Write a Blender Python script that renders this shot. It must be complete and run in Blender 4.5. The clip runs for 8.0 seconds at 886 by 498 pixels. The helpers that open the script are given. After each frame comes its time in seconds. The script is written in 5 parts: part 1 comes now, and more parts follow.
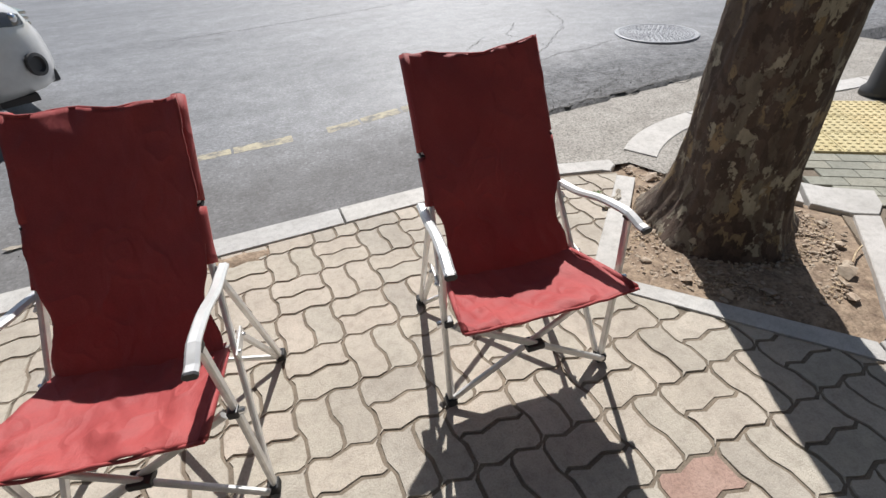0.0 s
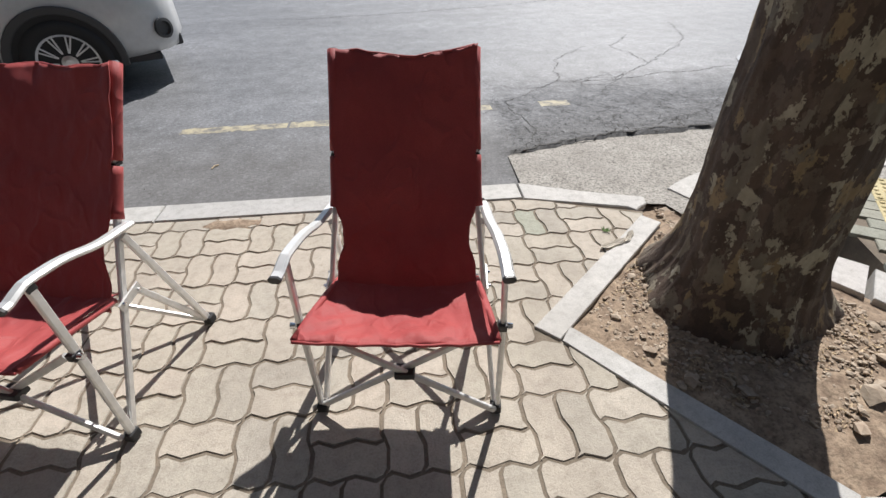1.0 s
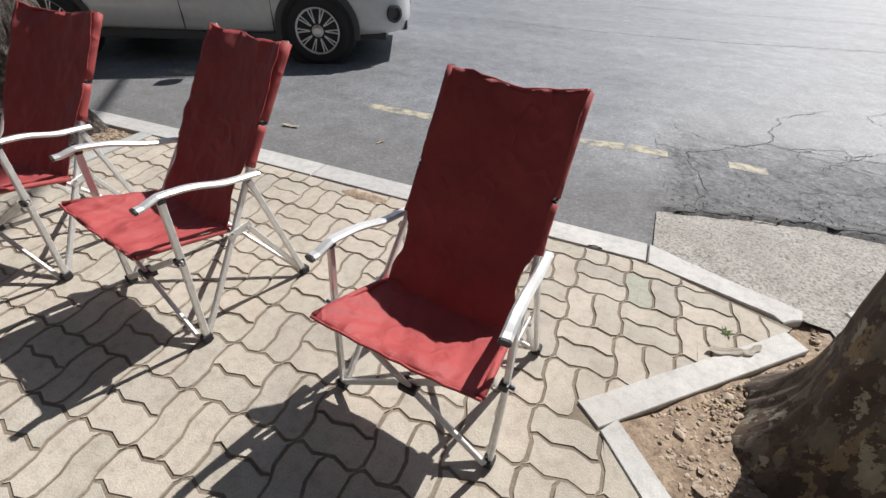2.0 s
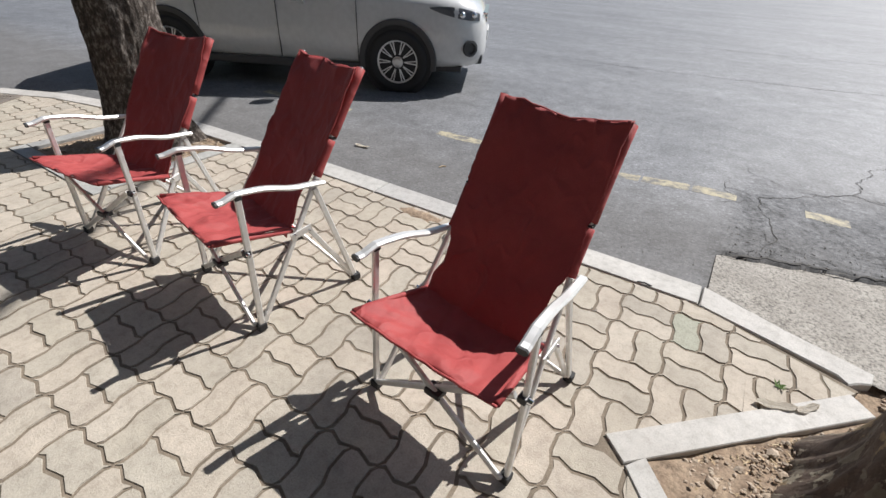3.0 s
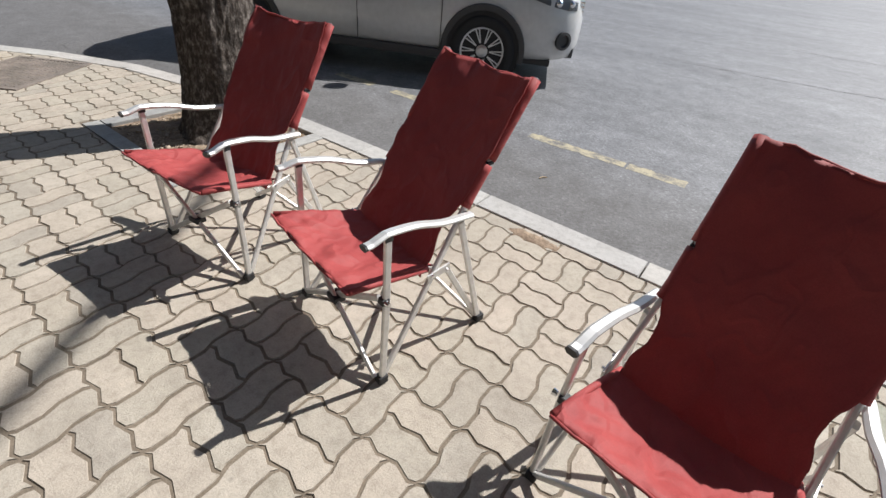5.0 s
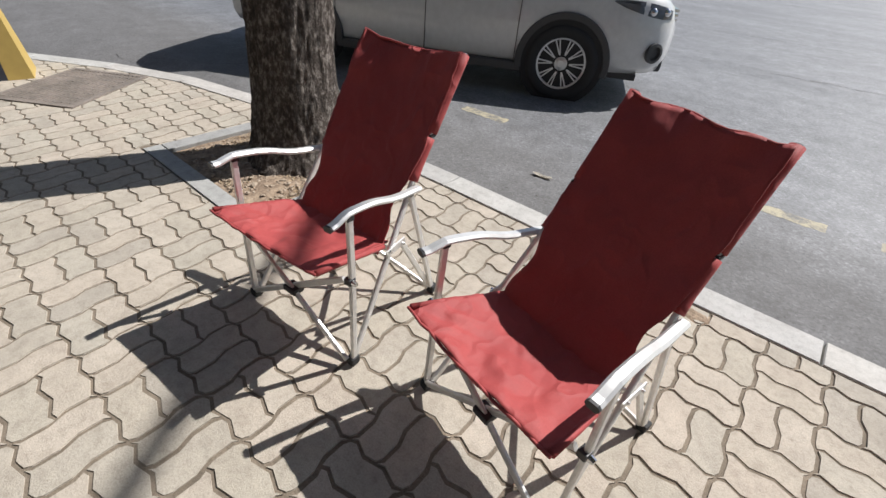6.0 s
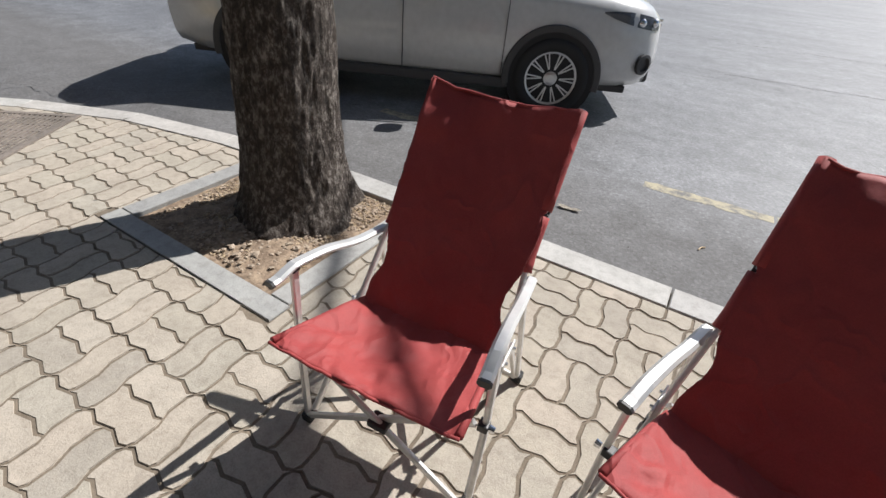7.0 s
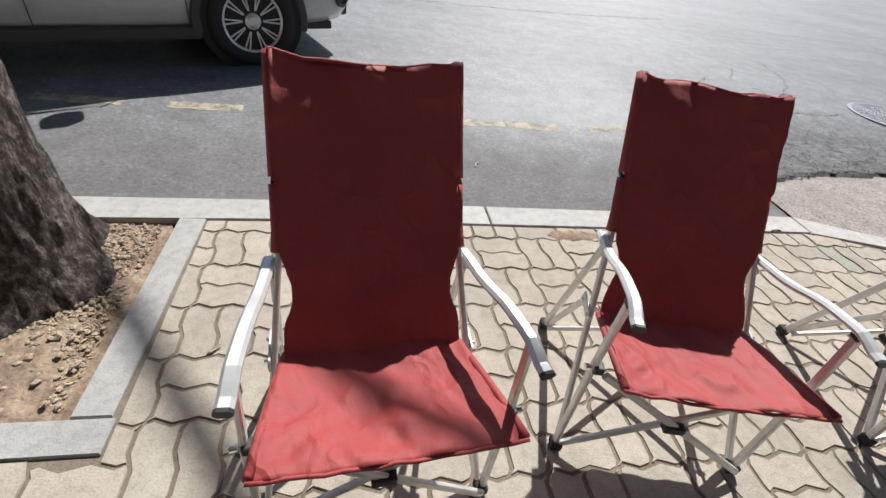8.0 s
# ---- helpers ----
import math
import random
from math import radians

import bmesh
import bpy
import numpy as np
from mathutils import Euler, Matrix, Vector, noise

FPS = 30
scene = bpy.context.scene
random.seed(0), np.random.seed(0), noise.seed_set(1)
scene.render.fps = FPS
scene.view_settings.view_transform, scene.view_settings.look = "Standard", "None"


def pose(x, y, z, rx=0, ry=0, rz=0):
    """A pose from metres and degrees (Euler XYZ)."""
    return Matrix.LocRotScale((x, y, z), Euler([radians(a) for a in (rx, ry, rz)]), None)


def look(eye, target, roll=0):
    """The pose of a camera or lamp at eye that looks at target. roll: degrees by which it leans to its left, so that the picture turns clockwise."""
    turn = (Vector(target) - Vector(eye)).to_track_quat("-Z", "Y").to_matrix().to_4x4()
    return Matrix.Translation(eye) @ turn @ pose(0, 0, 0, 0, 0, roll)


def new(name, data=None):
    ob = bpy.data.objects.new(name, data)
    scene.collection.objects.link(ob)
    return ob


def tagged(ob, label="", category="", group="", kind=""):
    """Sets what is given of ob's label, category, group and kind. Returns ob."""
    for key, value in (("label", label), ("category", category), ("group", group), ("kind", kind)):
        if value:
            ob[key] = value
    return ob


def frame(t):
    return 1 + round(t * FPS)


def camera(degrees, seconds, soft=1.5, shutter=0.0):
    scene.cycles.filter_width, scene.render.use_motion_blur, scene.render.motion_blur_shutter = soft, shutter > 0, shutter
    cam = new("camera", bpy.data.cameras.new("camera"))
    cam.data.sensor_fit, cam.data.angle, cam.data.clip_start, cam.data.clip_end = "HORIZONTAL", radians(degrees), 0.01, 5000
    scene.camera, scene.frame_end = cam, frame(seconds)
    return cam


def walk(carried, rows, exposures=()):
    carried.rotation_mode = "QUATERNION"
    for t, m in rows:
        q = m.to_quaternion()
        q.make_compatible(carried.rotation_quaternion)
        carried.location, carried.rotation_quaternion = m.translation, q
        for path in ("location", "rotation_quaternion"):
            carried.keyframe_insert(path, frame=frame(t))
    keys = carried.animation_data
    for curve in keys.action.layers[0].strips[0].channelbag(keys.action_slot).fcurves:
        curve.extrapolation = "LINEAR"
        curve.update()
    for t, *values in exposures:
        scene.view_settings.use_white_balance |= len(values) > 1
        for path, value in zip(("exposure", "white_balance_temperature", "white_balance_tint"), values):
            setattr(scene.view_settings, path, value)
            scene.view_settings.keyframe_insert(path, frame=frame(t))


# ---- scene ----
cam = camera(89.0, 8.0)
PATH = [
    (0, (-0.041, -1.259, 1.323), (0.52, 0.225, 0.105), -3.4),
    (0.5, (0.318, -1.329, 1.298), (0.725, 0.215, 0.093), -0.3),
    (0.8, (0.522, -1.357, 1.309), (0.748, 0.221, 0.1), -0.9),
    (1, (0.607, -1.324, 1.291), (0.714, 0.268, 0.085), -1.4),
    (1.2, (0.685, -1.24, 1.266), (0.782, 0.331, 0.033), 2.3),
    (1.5, (0.77, -1.178, 1.303), (0.672, 0.386, 0.06), 2.1),
    (1.8, (0.851, -1.185, 1.314), (0.435, 0.335, 0.082), 1.1),
    (2, (0.924, -1.216, 1.339), (0.331, 0.272, 0.142), 2.9),
    (2.2, (0.974, -1.238, 1.364), (0.255, 0.205, 0.181), 4.1),
    (3.5, (1.03, -1.268, 1.332), (0.131, 0.158, 0.255), 2.5),
    (3.8, (0.969, -1.263, 1.328), (0.054, 0.143, 0.239), 2.2),
    (4, (0.893, -1.264, 1.323), (-0.018, 0.141, 0.228), 2.6),
    (4.2, (0.787, -1.284, 1.321), (-0.116, 0.125, 0.226), 3.0),
    (4.5, (0.646, -1.303, 1.313), (-0.259, 0.096, 0.206), 4.5),
    (4.7, (0.548, -1.277, 1.33), (-0.346, 0.105, 0.193), 5.6),
    (5.8, (-0.081, -1.111, 1.279), (-1.1, 0.137, 0.093), 5.1),
    (6, (-0.24, -1.13, 1.302), (-1.236, 0.143, 0.123), 5.2),
    (6.2, (-0.358, -1.128, 1.314), (-1.306, 0.188, 0.143), 5.3),
    (6.5, (-0.553, -1.115, 1.299), (-1.445, 0.246, 0.136), 5.6),
    (6.8, (-0.796, -1.089, 1.297), (-1.672, 0.284, 0.137), 3.4),
    (7, (-0.92, -1.08, 1.313), (-1.714, 0.344, 0.154), 5.3),
    (7.2, (-1.041, -1.066, 1.299), (-1.673, 0.445, 0.15), 8.0),
    (7.5, (-1.245, -1.051, 1.28), (-1.465, 0.533, 0.078), 8.8),
    (7.8, (-1.381, -1.034, 1.291), (-1.181, 0.542, 0.076), 9.5),
    (8, (-1.462, -0.999, 1.269), (-1.07, 0.53, 0.04), 10.1),
]
walk(cam, [(t, look(eye, target, roll)) for t, eye, target, roll in PATH])

# ---- light ----
SUN = Vector((0.35, 0.80, 1.0)).normalized()
world = bpy.data.worlds.new("sky")
scene.world = world
world.use_nodes = True
sky = world.node_tree.nodes.new("ShaderNodeTexSky")
sky.sky_type, sky.sun_disc = "NISHITA", False
sky.sun_elevation = math.asin(SUN.z)
sky.sun_rotation = math.atan2(SUN.x, SUN.y)
background = world.node_tree.nodes["Background"]
background.inputs["Strength"].default_value = 0.064
world.node_tree.links.new(sky.outputs["Color"], background.inputs["Color"])
sun_data = bpy.data.lights.new("sun", "SUN")
sun_data.energy, sun_data.angle, sun_data.color = 5.0, radians(0.53), (1.0, 0.972, 0.950)
sun = new("sun", sun_data)
sun.matrix_world = look(SUN * 30, (0, 0, 0))
scene.view_settings.exposure = 0.31


# ---- materials ----
def material(name, rough=0.7, metal=0.0):
    """A node material: returns it, its tree, its shader and a maker of nodes."""
    m = bpy.data.materials.new(name)
    m.use_nodes = True
    tree = m.node_tree
    shader = tree.nodes["Principled BSDF"]
    shader.inputs["Roughness"].default_value = rough
    shader.inputs["Metallic"].default_value = metal
    return m, tree, shader


def node(tree, kind, **values):
    n = tree.nodes.new(kind)
    for key, value in values.items():
        n.inputs[key].default_value = value
    return n


def place(tree, scale=(1, 1, 1), kind="Object"):
    co = tree.nodes.new("ShaderNodeTexCoord")
    mp = node(tree, "ShaderNodeMapping", Scale=scale)
    tree.links.new(co.outputs[kind], mp.inputs["Vector"])
    return mp.outputs["Vector"]


def world_place(tree, scale=(1, 1, 1)):
    geo = tree.nodes.new("ShaderNodeNewGeometry")
    mp = node(tree, "ShaderNodeMapping", Scale=scale)
    tree.links.new(geo.outputs["Position"], mp.inputs["Vector"])
    return mp.outputs["Vector"]


def noise_of(tree, vec, scale, detail=4.0, rough=0.55):
    n = node(tree, "ShaderNodeTexNoise", Scale=scale, Detail=detail, Roughness=rough)
    tree.links.new(vec, n.inputs["Vector"])
    return n.outputs["Fac"]


def ramp(tree, fac, stops):
    r = tree.nodes.new("ShaderNodeValToRGB")
    while len(r.color_ramp.elements) < len(stops):
        r.color_ramp.elements.new(0.5)
    for e, (p, c) in zip(r.color_ramp.elements, stops):
        e.position, e.color = p, (*c, 1.0) if len(c) == 3 else (c[0], c[0], c[0], 1.0)
    tree.links.new(fac, r.inputs["Fac"])
    return r.outputs["Color"]


def mix(tree, a, b, fac=0.5, mode="MIX"):
    m = tree.nodes.new("ShaderNodeMix")
    m.data_type, m.blend_type = "RGBA", mode
    for socket, value in ((m.inputs[6], a), (m.inputs[7], b), (m.inputs[0], fac)):
        if isinstance(value, (int, float)):
            socket.default_value = value if socket == m.inputs[0] else (value, value, value, 1.0)
        elif isinstance(value, tuple):
            socket.default_value = (*value, 1.0)
        else:
            tree.links.new(value, socket)
    return m.outputs[2]


def bump(tree, shader, height, strength=0.3, distance=0.01):
    b = node(tree, "ShaderNodeBump", Strength=strength, Distance=distance)
    tree.links.new(height, b.inputs["Height"])
    tree.links.new(b.outputs["Normal"], shader.inputs["Normal"])


def random_value(tree):
    """A random number for each separate piece, whether an object of its own or an island of a joined mesh."""
    info = tree.nodes.new("ShaderNodeObjectInfo")
    geo = tree.nodes.new("ShaderNodeNewGeometry")
    add = tree.nodes.new("ShaderNodeMath")
    add.operation = "ADD"
    tree.links.new(info.outputs["Random"], add.inputs[0])
    tree.links.new(geo.outputs["Random Per Island"], add.inputs[1])
    fr = tree.nodes.new("ShaderNodeMath")
    fr.operation = "FRACT"
    tree.links.new(add.outputs[0], fr.inputs[0])
    return fr.outputs[0]


def stone_material(name, dark, light, grain=90.0, patch=3.0, rough=0.85, speck=0.25, relief=0.35, pieces=False, stain=None):
    m, tree, shader = material(name, rough)
    vec = world_place(tree)
    big = noise_of(tree, vec, patch, 5)
    fine = noise_of(tree, vec, grain, 3, 0.7)
    col = ramp(tree, big, [(0.3, dark), (0.7, light)])
    col = mix(tree, col, ramp(tree, fine, [(0.3, (0.25,)), (0.52, (1.0,)), (0.75, (1.25,))]), speck, "MULTIPLY")
    blotch = noise_of(tree, vec, 26, 5, 0.65)
    col = mix(tree, col, ramp(tree, blotch, [(0.32, (0.70, 0.68, 0.65)), (0.5, (1.0,)), (0.68, (1.12, 1.11, 1.09))]), 0.55, "MULTIPLY")
    if pieces:
        tone = ramp(tree, random_value(tree), [(0.0, (0.80, 0.80, 0.79)), (0.22, (0.96, 0.96, 0.90)), (0.45, (1.03, 0.98, 0.93)), (0.6, (0.93, 0.95, 0.92)), (0.8, (1.08, 1.02, 0.97)), (1.0, (1.10, 1.08, 1.05))])
        col = mix(tree, col, tone, 0.6, "MULTIPLY")
    if pieces and stain:
        spots = node(tree, "ShaderNodeTexVoronoi", Scale=2.4)
        tree.links.new(vec, spots.inputs["Vector"])
        col = mix(tree, col, (0.13, 0.12, 0.11), ramp(tree, spots.outputs["Distance"], [(0.030, (0.75,)), (0.042, (0.0,))]))
    if stain:
        dirt = ramp(tree, noise_of(tree, vec, 1.3, 6, 0.65), [(0.52, (0.0,)), (0.72, (1.0,))])
        col = mix(tree, col, stain, mix(tree, 0.0, 0.45, dirt))
    tree.links.new(col, shader.inputs["Base Color"])
    bump(tree, shader, fine, relief, 0.004)
    return m


PAVER = stone_material("paver_concrete", (0.385, 0.346, 0.294), (0.472, 0.428, 0.366), 150, 6, 0.9, 0.24, 0.55, True, (0.27, 0.235, 0.195))
PAVER_PINK = stone_material("paver_pink", (0.34, 0.22, 0.18), (0.43, 0.30, 0.25), 130, 5, 0.9, 0.35, 0.5, True)
PAVER_GREEN = stone_material("paver_green", (0.32, 0.32, 0.26), (0.40, 0.395, 0.33), 130, 5, 0.9, 0.35, 0.5, True)
JOINT = stone_material("joint_sand", (0.15, 0.122, 0.092), (0.25, 0.205, 0.155), 160, 8, 0.95, 0.4, 0.6)
# granite toned down: shade and dirt on these stones put into the colour
GRANITE_SHADE_DIRT = stone_material("granite_shade_dirt", (0.34, 0.34, 0.335), (0.43, 0.43, 0.42), 220, 6, 0.75, 0.35, 0.25, True, (0.25, 0.24, 0.22))
GRANITE = stone_material("granite", (0.43, 0.42, 0.405), (0.53, 0.52, 0.505), 220, 6, 0.75, 0.3, 0.25, True, (0.30, 0.28, 0.25))
SOIL = stone_material("soil", (0.17, 0.118, 0.082), (0.40, 0.305, 0.215), 70, 17, 0.95, 0.6, 1.0)
PEBBLE = stone_material("pebble", (0.30, 0.23, 0.17), (0.48, 0.40, 0.32), 60, 20, 0.85, 0.3, 0.4, True)
CHIPS = stone_material("wood_chip", (0.40, 0.29, 0.18), (0.62, 0.50, 0.34), 60, 20, 0.85, 0.3, 0.3, True)
GRIT = stone_material("asphalt_grit", (0.15, 0.145, 0.14), (0.28, 0.27, 0.255), 90, 20, 0.9, 0.3, 0.3, True)
CONCRETE = stone_material("patch_concrete", (0.285, 0.265, 0.235), (0.385, 0.362, 0.325), 75, 5, 0.9, 1.0, 1.0, False, (0.22, 0.20, 0.18))
GREY_PAVER = stone_material("grey_paver", (0.25, 0.25, 0.21), (0.33, 0.33, 0.28), 120, 5, 0.9, 0.3, 0.4, True)
TACTILE = stone_material("tactile_yellow", (0.49, 0.41, 0.22), (0.60, 0.52, 0.31), 120, 5, 0.8, 0.25, 0.3, True)
CRACK = stone_material("crack_grit", (0.050, 0.047, 0.044), (0.105, 0.10, 0.094), 90, 8, 0.95, 0.4, 0.5)
# tone of the added wall, kept dark so that little light bounces back
UNSEEN_WALL = stone_material("unseen_wall", (0.05, 0.047, 0.045), (0.075, 0.07, 0.066), 40, 1.5, 0.9, 0.2, 0.3)


def asphalt_material():
    m, tree, shader = material("asphalt", 0.54)
    vec = world_place(tree)
    big = noise_of(tree, vec, 0.5, 6, 0.6)
    mid = noise_of(tree, vec, 5.0, 6, 0.65)
    grit = noise_of(tree, vec, 42.0, 4, 0.75)
    cells = node(tree, "ShaderNodeTexVoronoi", Scale=75.0)
    tree.links.new(vec, cells.inputs["Vector"])
    col = ramp(tree, big, [(0.3, (0.158, 0.161, 0.169)), (0.7, (0.212, 0.216, 0.225))])
    col = mix(tree, col, ramp(tree, mid, [(0.35, (0.74,)), (0.65, (1.14,))]), 0.85, "MULTIPLY")
    col = mix(tree, col, ramp(tree, grit, [(0.30, (0.35,)), (0.46, (0.92,)), (0.58, (1.05,)), (0.72, (1.75,))]), 0.64, "MULTIPLY")
    # long streaks polished by the traffic, and broad worn patches
    streak = noise_of(tree, world_place(tree, (0.16, 1.1, 1.0)), 1.3, 5, 0.6)
    col = mix(tree, col, ramp(tree, streak, [(0.34, (0.80,)), (0.5, (1.0,)), (0.68, (1.17,))]), 0.7, "MULTIPLY")
    stones = tree.nodes.new("ShaderNodeSeparateColor")
    tree.links.new(cells.outputs["Color"], stones.inputs[0])
    col = mix(tree, col, ramp(tree, stones.outputs[0], [(0.0, (0.6,)), (0.5, (1.0,)), (0.9, (1.15,)), (0.97, (1.7,))]), 0.55, "MULTIPLY")
    # the gutter strip beside the kerb: darker, browner, dusty
    geo = tree.nodes.new("ShaderNodeNewGeometry")
    sep = tree.nodes.new("ShaderNodeSeparateXYZ")
    tree.links.new(geo.outputs["Position"], sep.inputs[0])
    edge = tree.nodes.new("ShaderNodeMath")
    edge.operation = "MULTIPLY_ADD"
    tree.links.new(mid, edge.inputs[0])
    edge.inputs[1].default_value = 0.5
    tree.links.new(sep.outputs["Y"], edge.inputs[2])
    span = tree.nodes.new("ShaderNodeMapRange")
    span.inputs["From Min"].default_value, span.inputs["From Max"].default_value = 0.0, 3.4
    tree.links.new(edge.outputs[0], span.inputs["Value"])
    gutter = ramp(tree, span.outputs[0], [(0.0, (1.0,)), (0.5, (1.0,)), (0.75, (0.0,)), (1.0, (0.0,))])
    col = mix(tree, col, mix(tree, (0.118, 0.110, 0.100), col, 0.45), mix(tree, 0.0, 0.85, gutter))
    # older, coarser and crumbling asphalt beside the apron
    old_x = node(tree, "ShaderNodeMapRange", **{"From Min": 1.12, "From Max": 1.32})
    tree.links.new(sep.outputs["X"], old_x.inputs["Value"])
    old_y = node(tree, "ShaderNodeMapRange", **{"From Min": 3.3, "From Max": 2.5})
    tree.links.new(edge.outputs[0], old_y.inputs["Value"])
    old = mix(tree, old_x.outputs[0], old_y.outputs[0], 1.0, "MULTIPLY")
    crumble = mix(tree, noise_of(tree, vec, 26, 6, 0.8), noise_of(tree, vec, 9, 4, 0.6), 0.35)
    col = mix(tree, col, mix(tree, col, ramp(tree, crumble, [(0.41, (0.22,)), (0.48, (0.68,)), (0.57, (0.95,)), (0.66, (1.45,))]), 1.0, "MULTIPLY"), mix(tree, 0.0, 0.85, old))
    tree.links.new(col, shader.inputs["Base Color"])
    dull = mix(tree, gutter, old, 1.0, "LIGHTEN")
    tree.links.new(ramp(tree, dull, [(0.0, (0.54,)), (1.0, (0.84,))]), shader.inputs["Roughness"])
    bump(tree, shader, mix(tree, grit, stones.outputs[1], 0.4), 0.55, 0.007)
    return m


ASPHALT = asphalt_material()


def worn_paint(name, colour, low, high):
    m, tree, shader = material(name, 0.75)
    vec = world_place(tree)
    wear = ramp(tree, noise_of(tree, vec, 9, 8, 0.75), [(low, (0.0,)), (high, (1.0,))])
    grit = ramp(tree, noise_of(tree, vec, 120, 3), [(0.3, (0.6,)), (0.7, (1.1,))])
    col = mix(tree, (0.16, 0.157, 0.152), colour, wear)
    tree.links.new(mix(tree, col, grit, 0.5, "MULTIPLY"), shader.inputs["Base Color"])
    return m


YELLOW_LINE = worn_paint("faded_yellow_paint", (0.45, 0.40, 0.275), 0.40, 0.56)


def canvas_material():
    m, tree, shader = material("red_canvas", 0.66)
    vec = place(tree)
    fade = noise_of(tree, vec, 5, 4)
    col = ramp(tree, fade, [(0.3, (0.300, 0.039, 0.040)), (0.7, (0.385, 0.060, 0.056))])
    weave = node(tree, "ShaderNodeTexWave", Scale=420.0, Distortion=0.4)
    tree.links.new(vec, weave.inputs["Vector"])
    col = mix(tree, col, ramp(tree, noise_of(tree, vec, 260, 2), [(0.3, (0.8,)), (0.7, (1.15,))]), 0.5, "MULTIPLY")
    tree.links.new(col, shader.inputs["Base Color"])
    shader.inputs["Sheen Weight"].default_value = 0.05
    shader.inputs["Sheen Roughness"].default_value = 0.45
    shader.inputs["Specular IOR Level"].default_value = 0.5
    crease = noise_of(tree, place(tree, (1, 0.45, 0.45)), 14, 5, 0.6)
    b1 = node(tree, "ShaderNodeBump", Strength=0.18, Distance=0.001)
    tree.links.new(weave.outputs["Fac"], b1.inputs["Height"])
    b2 = node(tree, "ShaderNodeBump", Strength=0.45, Distance=0.011)
    tree.links.new(crease, b2.inputs["Height"])
    tree.links.new(b1.outputs["Normal"], b2.inputs["Normal"])
    folds = ramp(tree, noise_of(tree, place(tree, (1.0, 0.7, 0.7)), 6.5, 2, 0.5), [(0.455, (0.0,)), (0.5, (1.0,)), (0.545, (0.0,)), (0.60, (0.0,)), (0.63, (0.6,)), (0.66, (0.0,))])
    b3 = node(tree, "ShaderNodeBump", Strength=0.45, Distance=0.006)
    tree.links.new(folds, b3.inputs["Height"])
    tree.links.new(b2.outputs["Normal"], b3.inputs["Normal"])
    tree.links.new(b3.outputs["Normal"], shader.inputs["Normal"])
    return m


CANVAS = canvas_material()


def metal_material(name, colour, rough, scratch=0.25):
    m, tree, shader = material(name, rough, 0.75)
    vec = place(tree, (1, 1, 1))
    n = noise_of(tree, vec, 35, 4)
    tree.links.new(ramp(tree, n, [(0.3, tuple(c * 0.86 for c in colour)), (0.7, colour)]), shader.inputs["Base Color"])
    tree.links.new(ramp(tree, noise_of(tree, vec, 60, 3), [(0.3, (rough - 0.08,)), (0.7, (rough + scratch,))]), shader.inputs["Roughness"])
    return m


ALUMINIUM = metal_material("brushed_aluminium", (0.80, 0.79, 0.77), 0.46)
MATT_ALUMINIUM, tree_a, shader_a = material("matt_aluminium", 0.42, 0.55)
tree_a.links.new(ramp(tree_a, noise_of(tree_a, place(tree_a), 30, 4), [(0.3, (0.66, 0.66, 0.65)), (0.7, (0.76, 0.755, 0.74))]), shader_a.inputs["Base Color"])
CAST_IRON = stone_material("cast_iron", (0.27, 0.28, 0.30), (0.38, 0.39, 0.41), 80, 8, 0.55, 0.3, 0.3)
RUSTY_IRON = stone_material("weathered_iron", (0.16, 0.14, 0.12), (0.27, 0.23, 0.20), 60, 4, 0.75, 0.4, 0.4)


def plain(name, colour, rough=0.5, metal=0.0, coat=0.0):
    m, tree, shader = material(name, rough, metal)
    n = noise_of(tree, place(tree), 18, 4)
    tree.links.new(ramp(tree, n, [(0.3, tuple(c * 0.9 for c in colour)), (0.7, colour)]), shader.inputs["Base Color"])
    shader.inputs["Coat Weight"].default_value = coat
    shader.inputs["Coat Roughness"].default_value = 0.06
    return m


RUBBER = plain("black_rubber", (0.022, 0.022, 0.023), 0.75)
BLACK_PLASTIC = plain("black_plastic", (0.03, 0.03, 0.032), 0.45)
CAR_PAINT = plain("silver_white_paint", (0.62, 0.63, 0.63), 0.35, 0.0, 1.0)
TRIM_GREY = plain("trim_grey", (0.06, 0.06, 0.062), 0.55)
CHROME = plain("chrome", (0.75, 0.76, 0.78), 0.12, 1.0)
ALLOY = plain("alloy", (0.62, 0.63, 0.64), 0.3, 0.9)
LAMP_GLASS = plain("lamp_glass", (0.20, 0.21, 0.23), 0.08, 0.2, 1.0)
DARK_GLASS = plain("tinted_glass", (0.012, 0.014, 0.016), 0.05, 0.0, 1.0)
RED_GLASS = plain("red_lens", (0.35, 0.02, 0.015), 0.1, 0.0, 1.0)
PLATE_WHITE = plain("plate_white", (0.7, 0.7, 0.68), 0.5)
POST_YELLOW = plain("post_yellow", (0.52, 0.37, 0.11), 0.55)
POST_NAVY = plain("post_navy", (0.035, 0.04, 0.055), 0.55)
DRY_LEAF = plain("dry_leaf", (0.58, 0.53, 0.45), 0.8)
WEED = plain("weed_green", (0.10, 0.17, 0.04), 0.6)


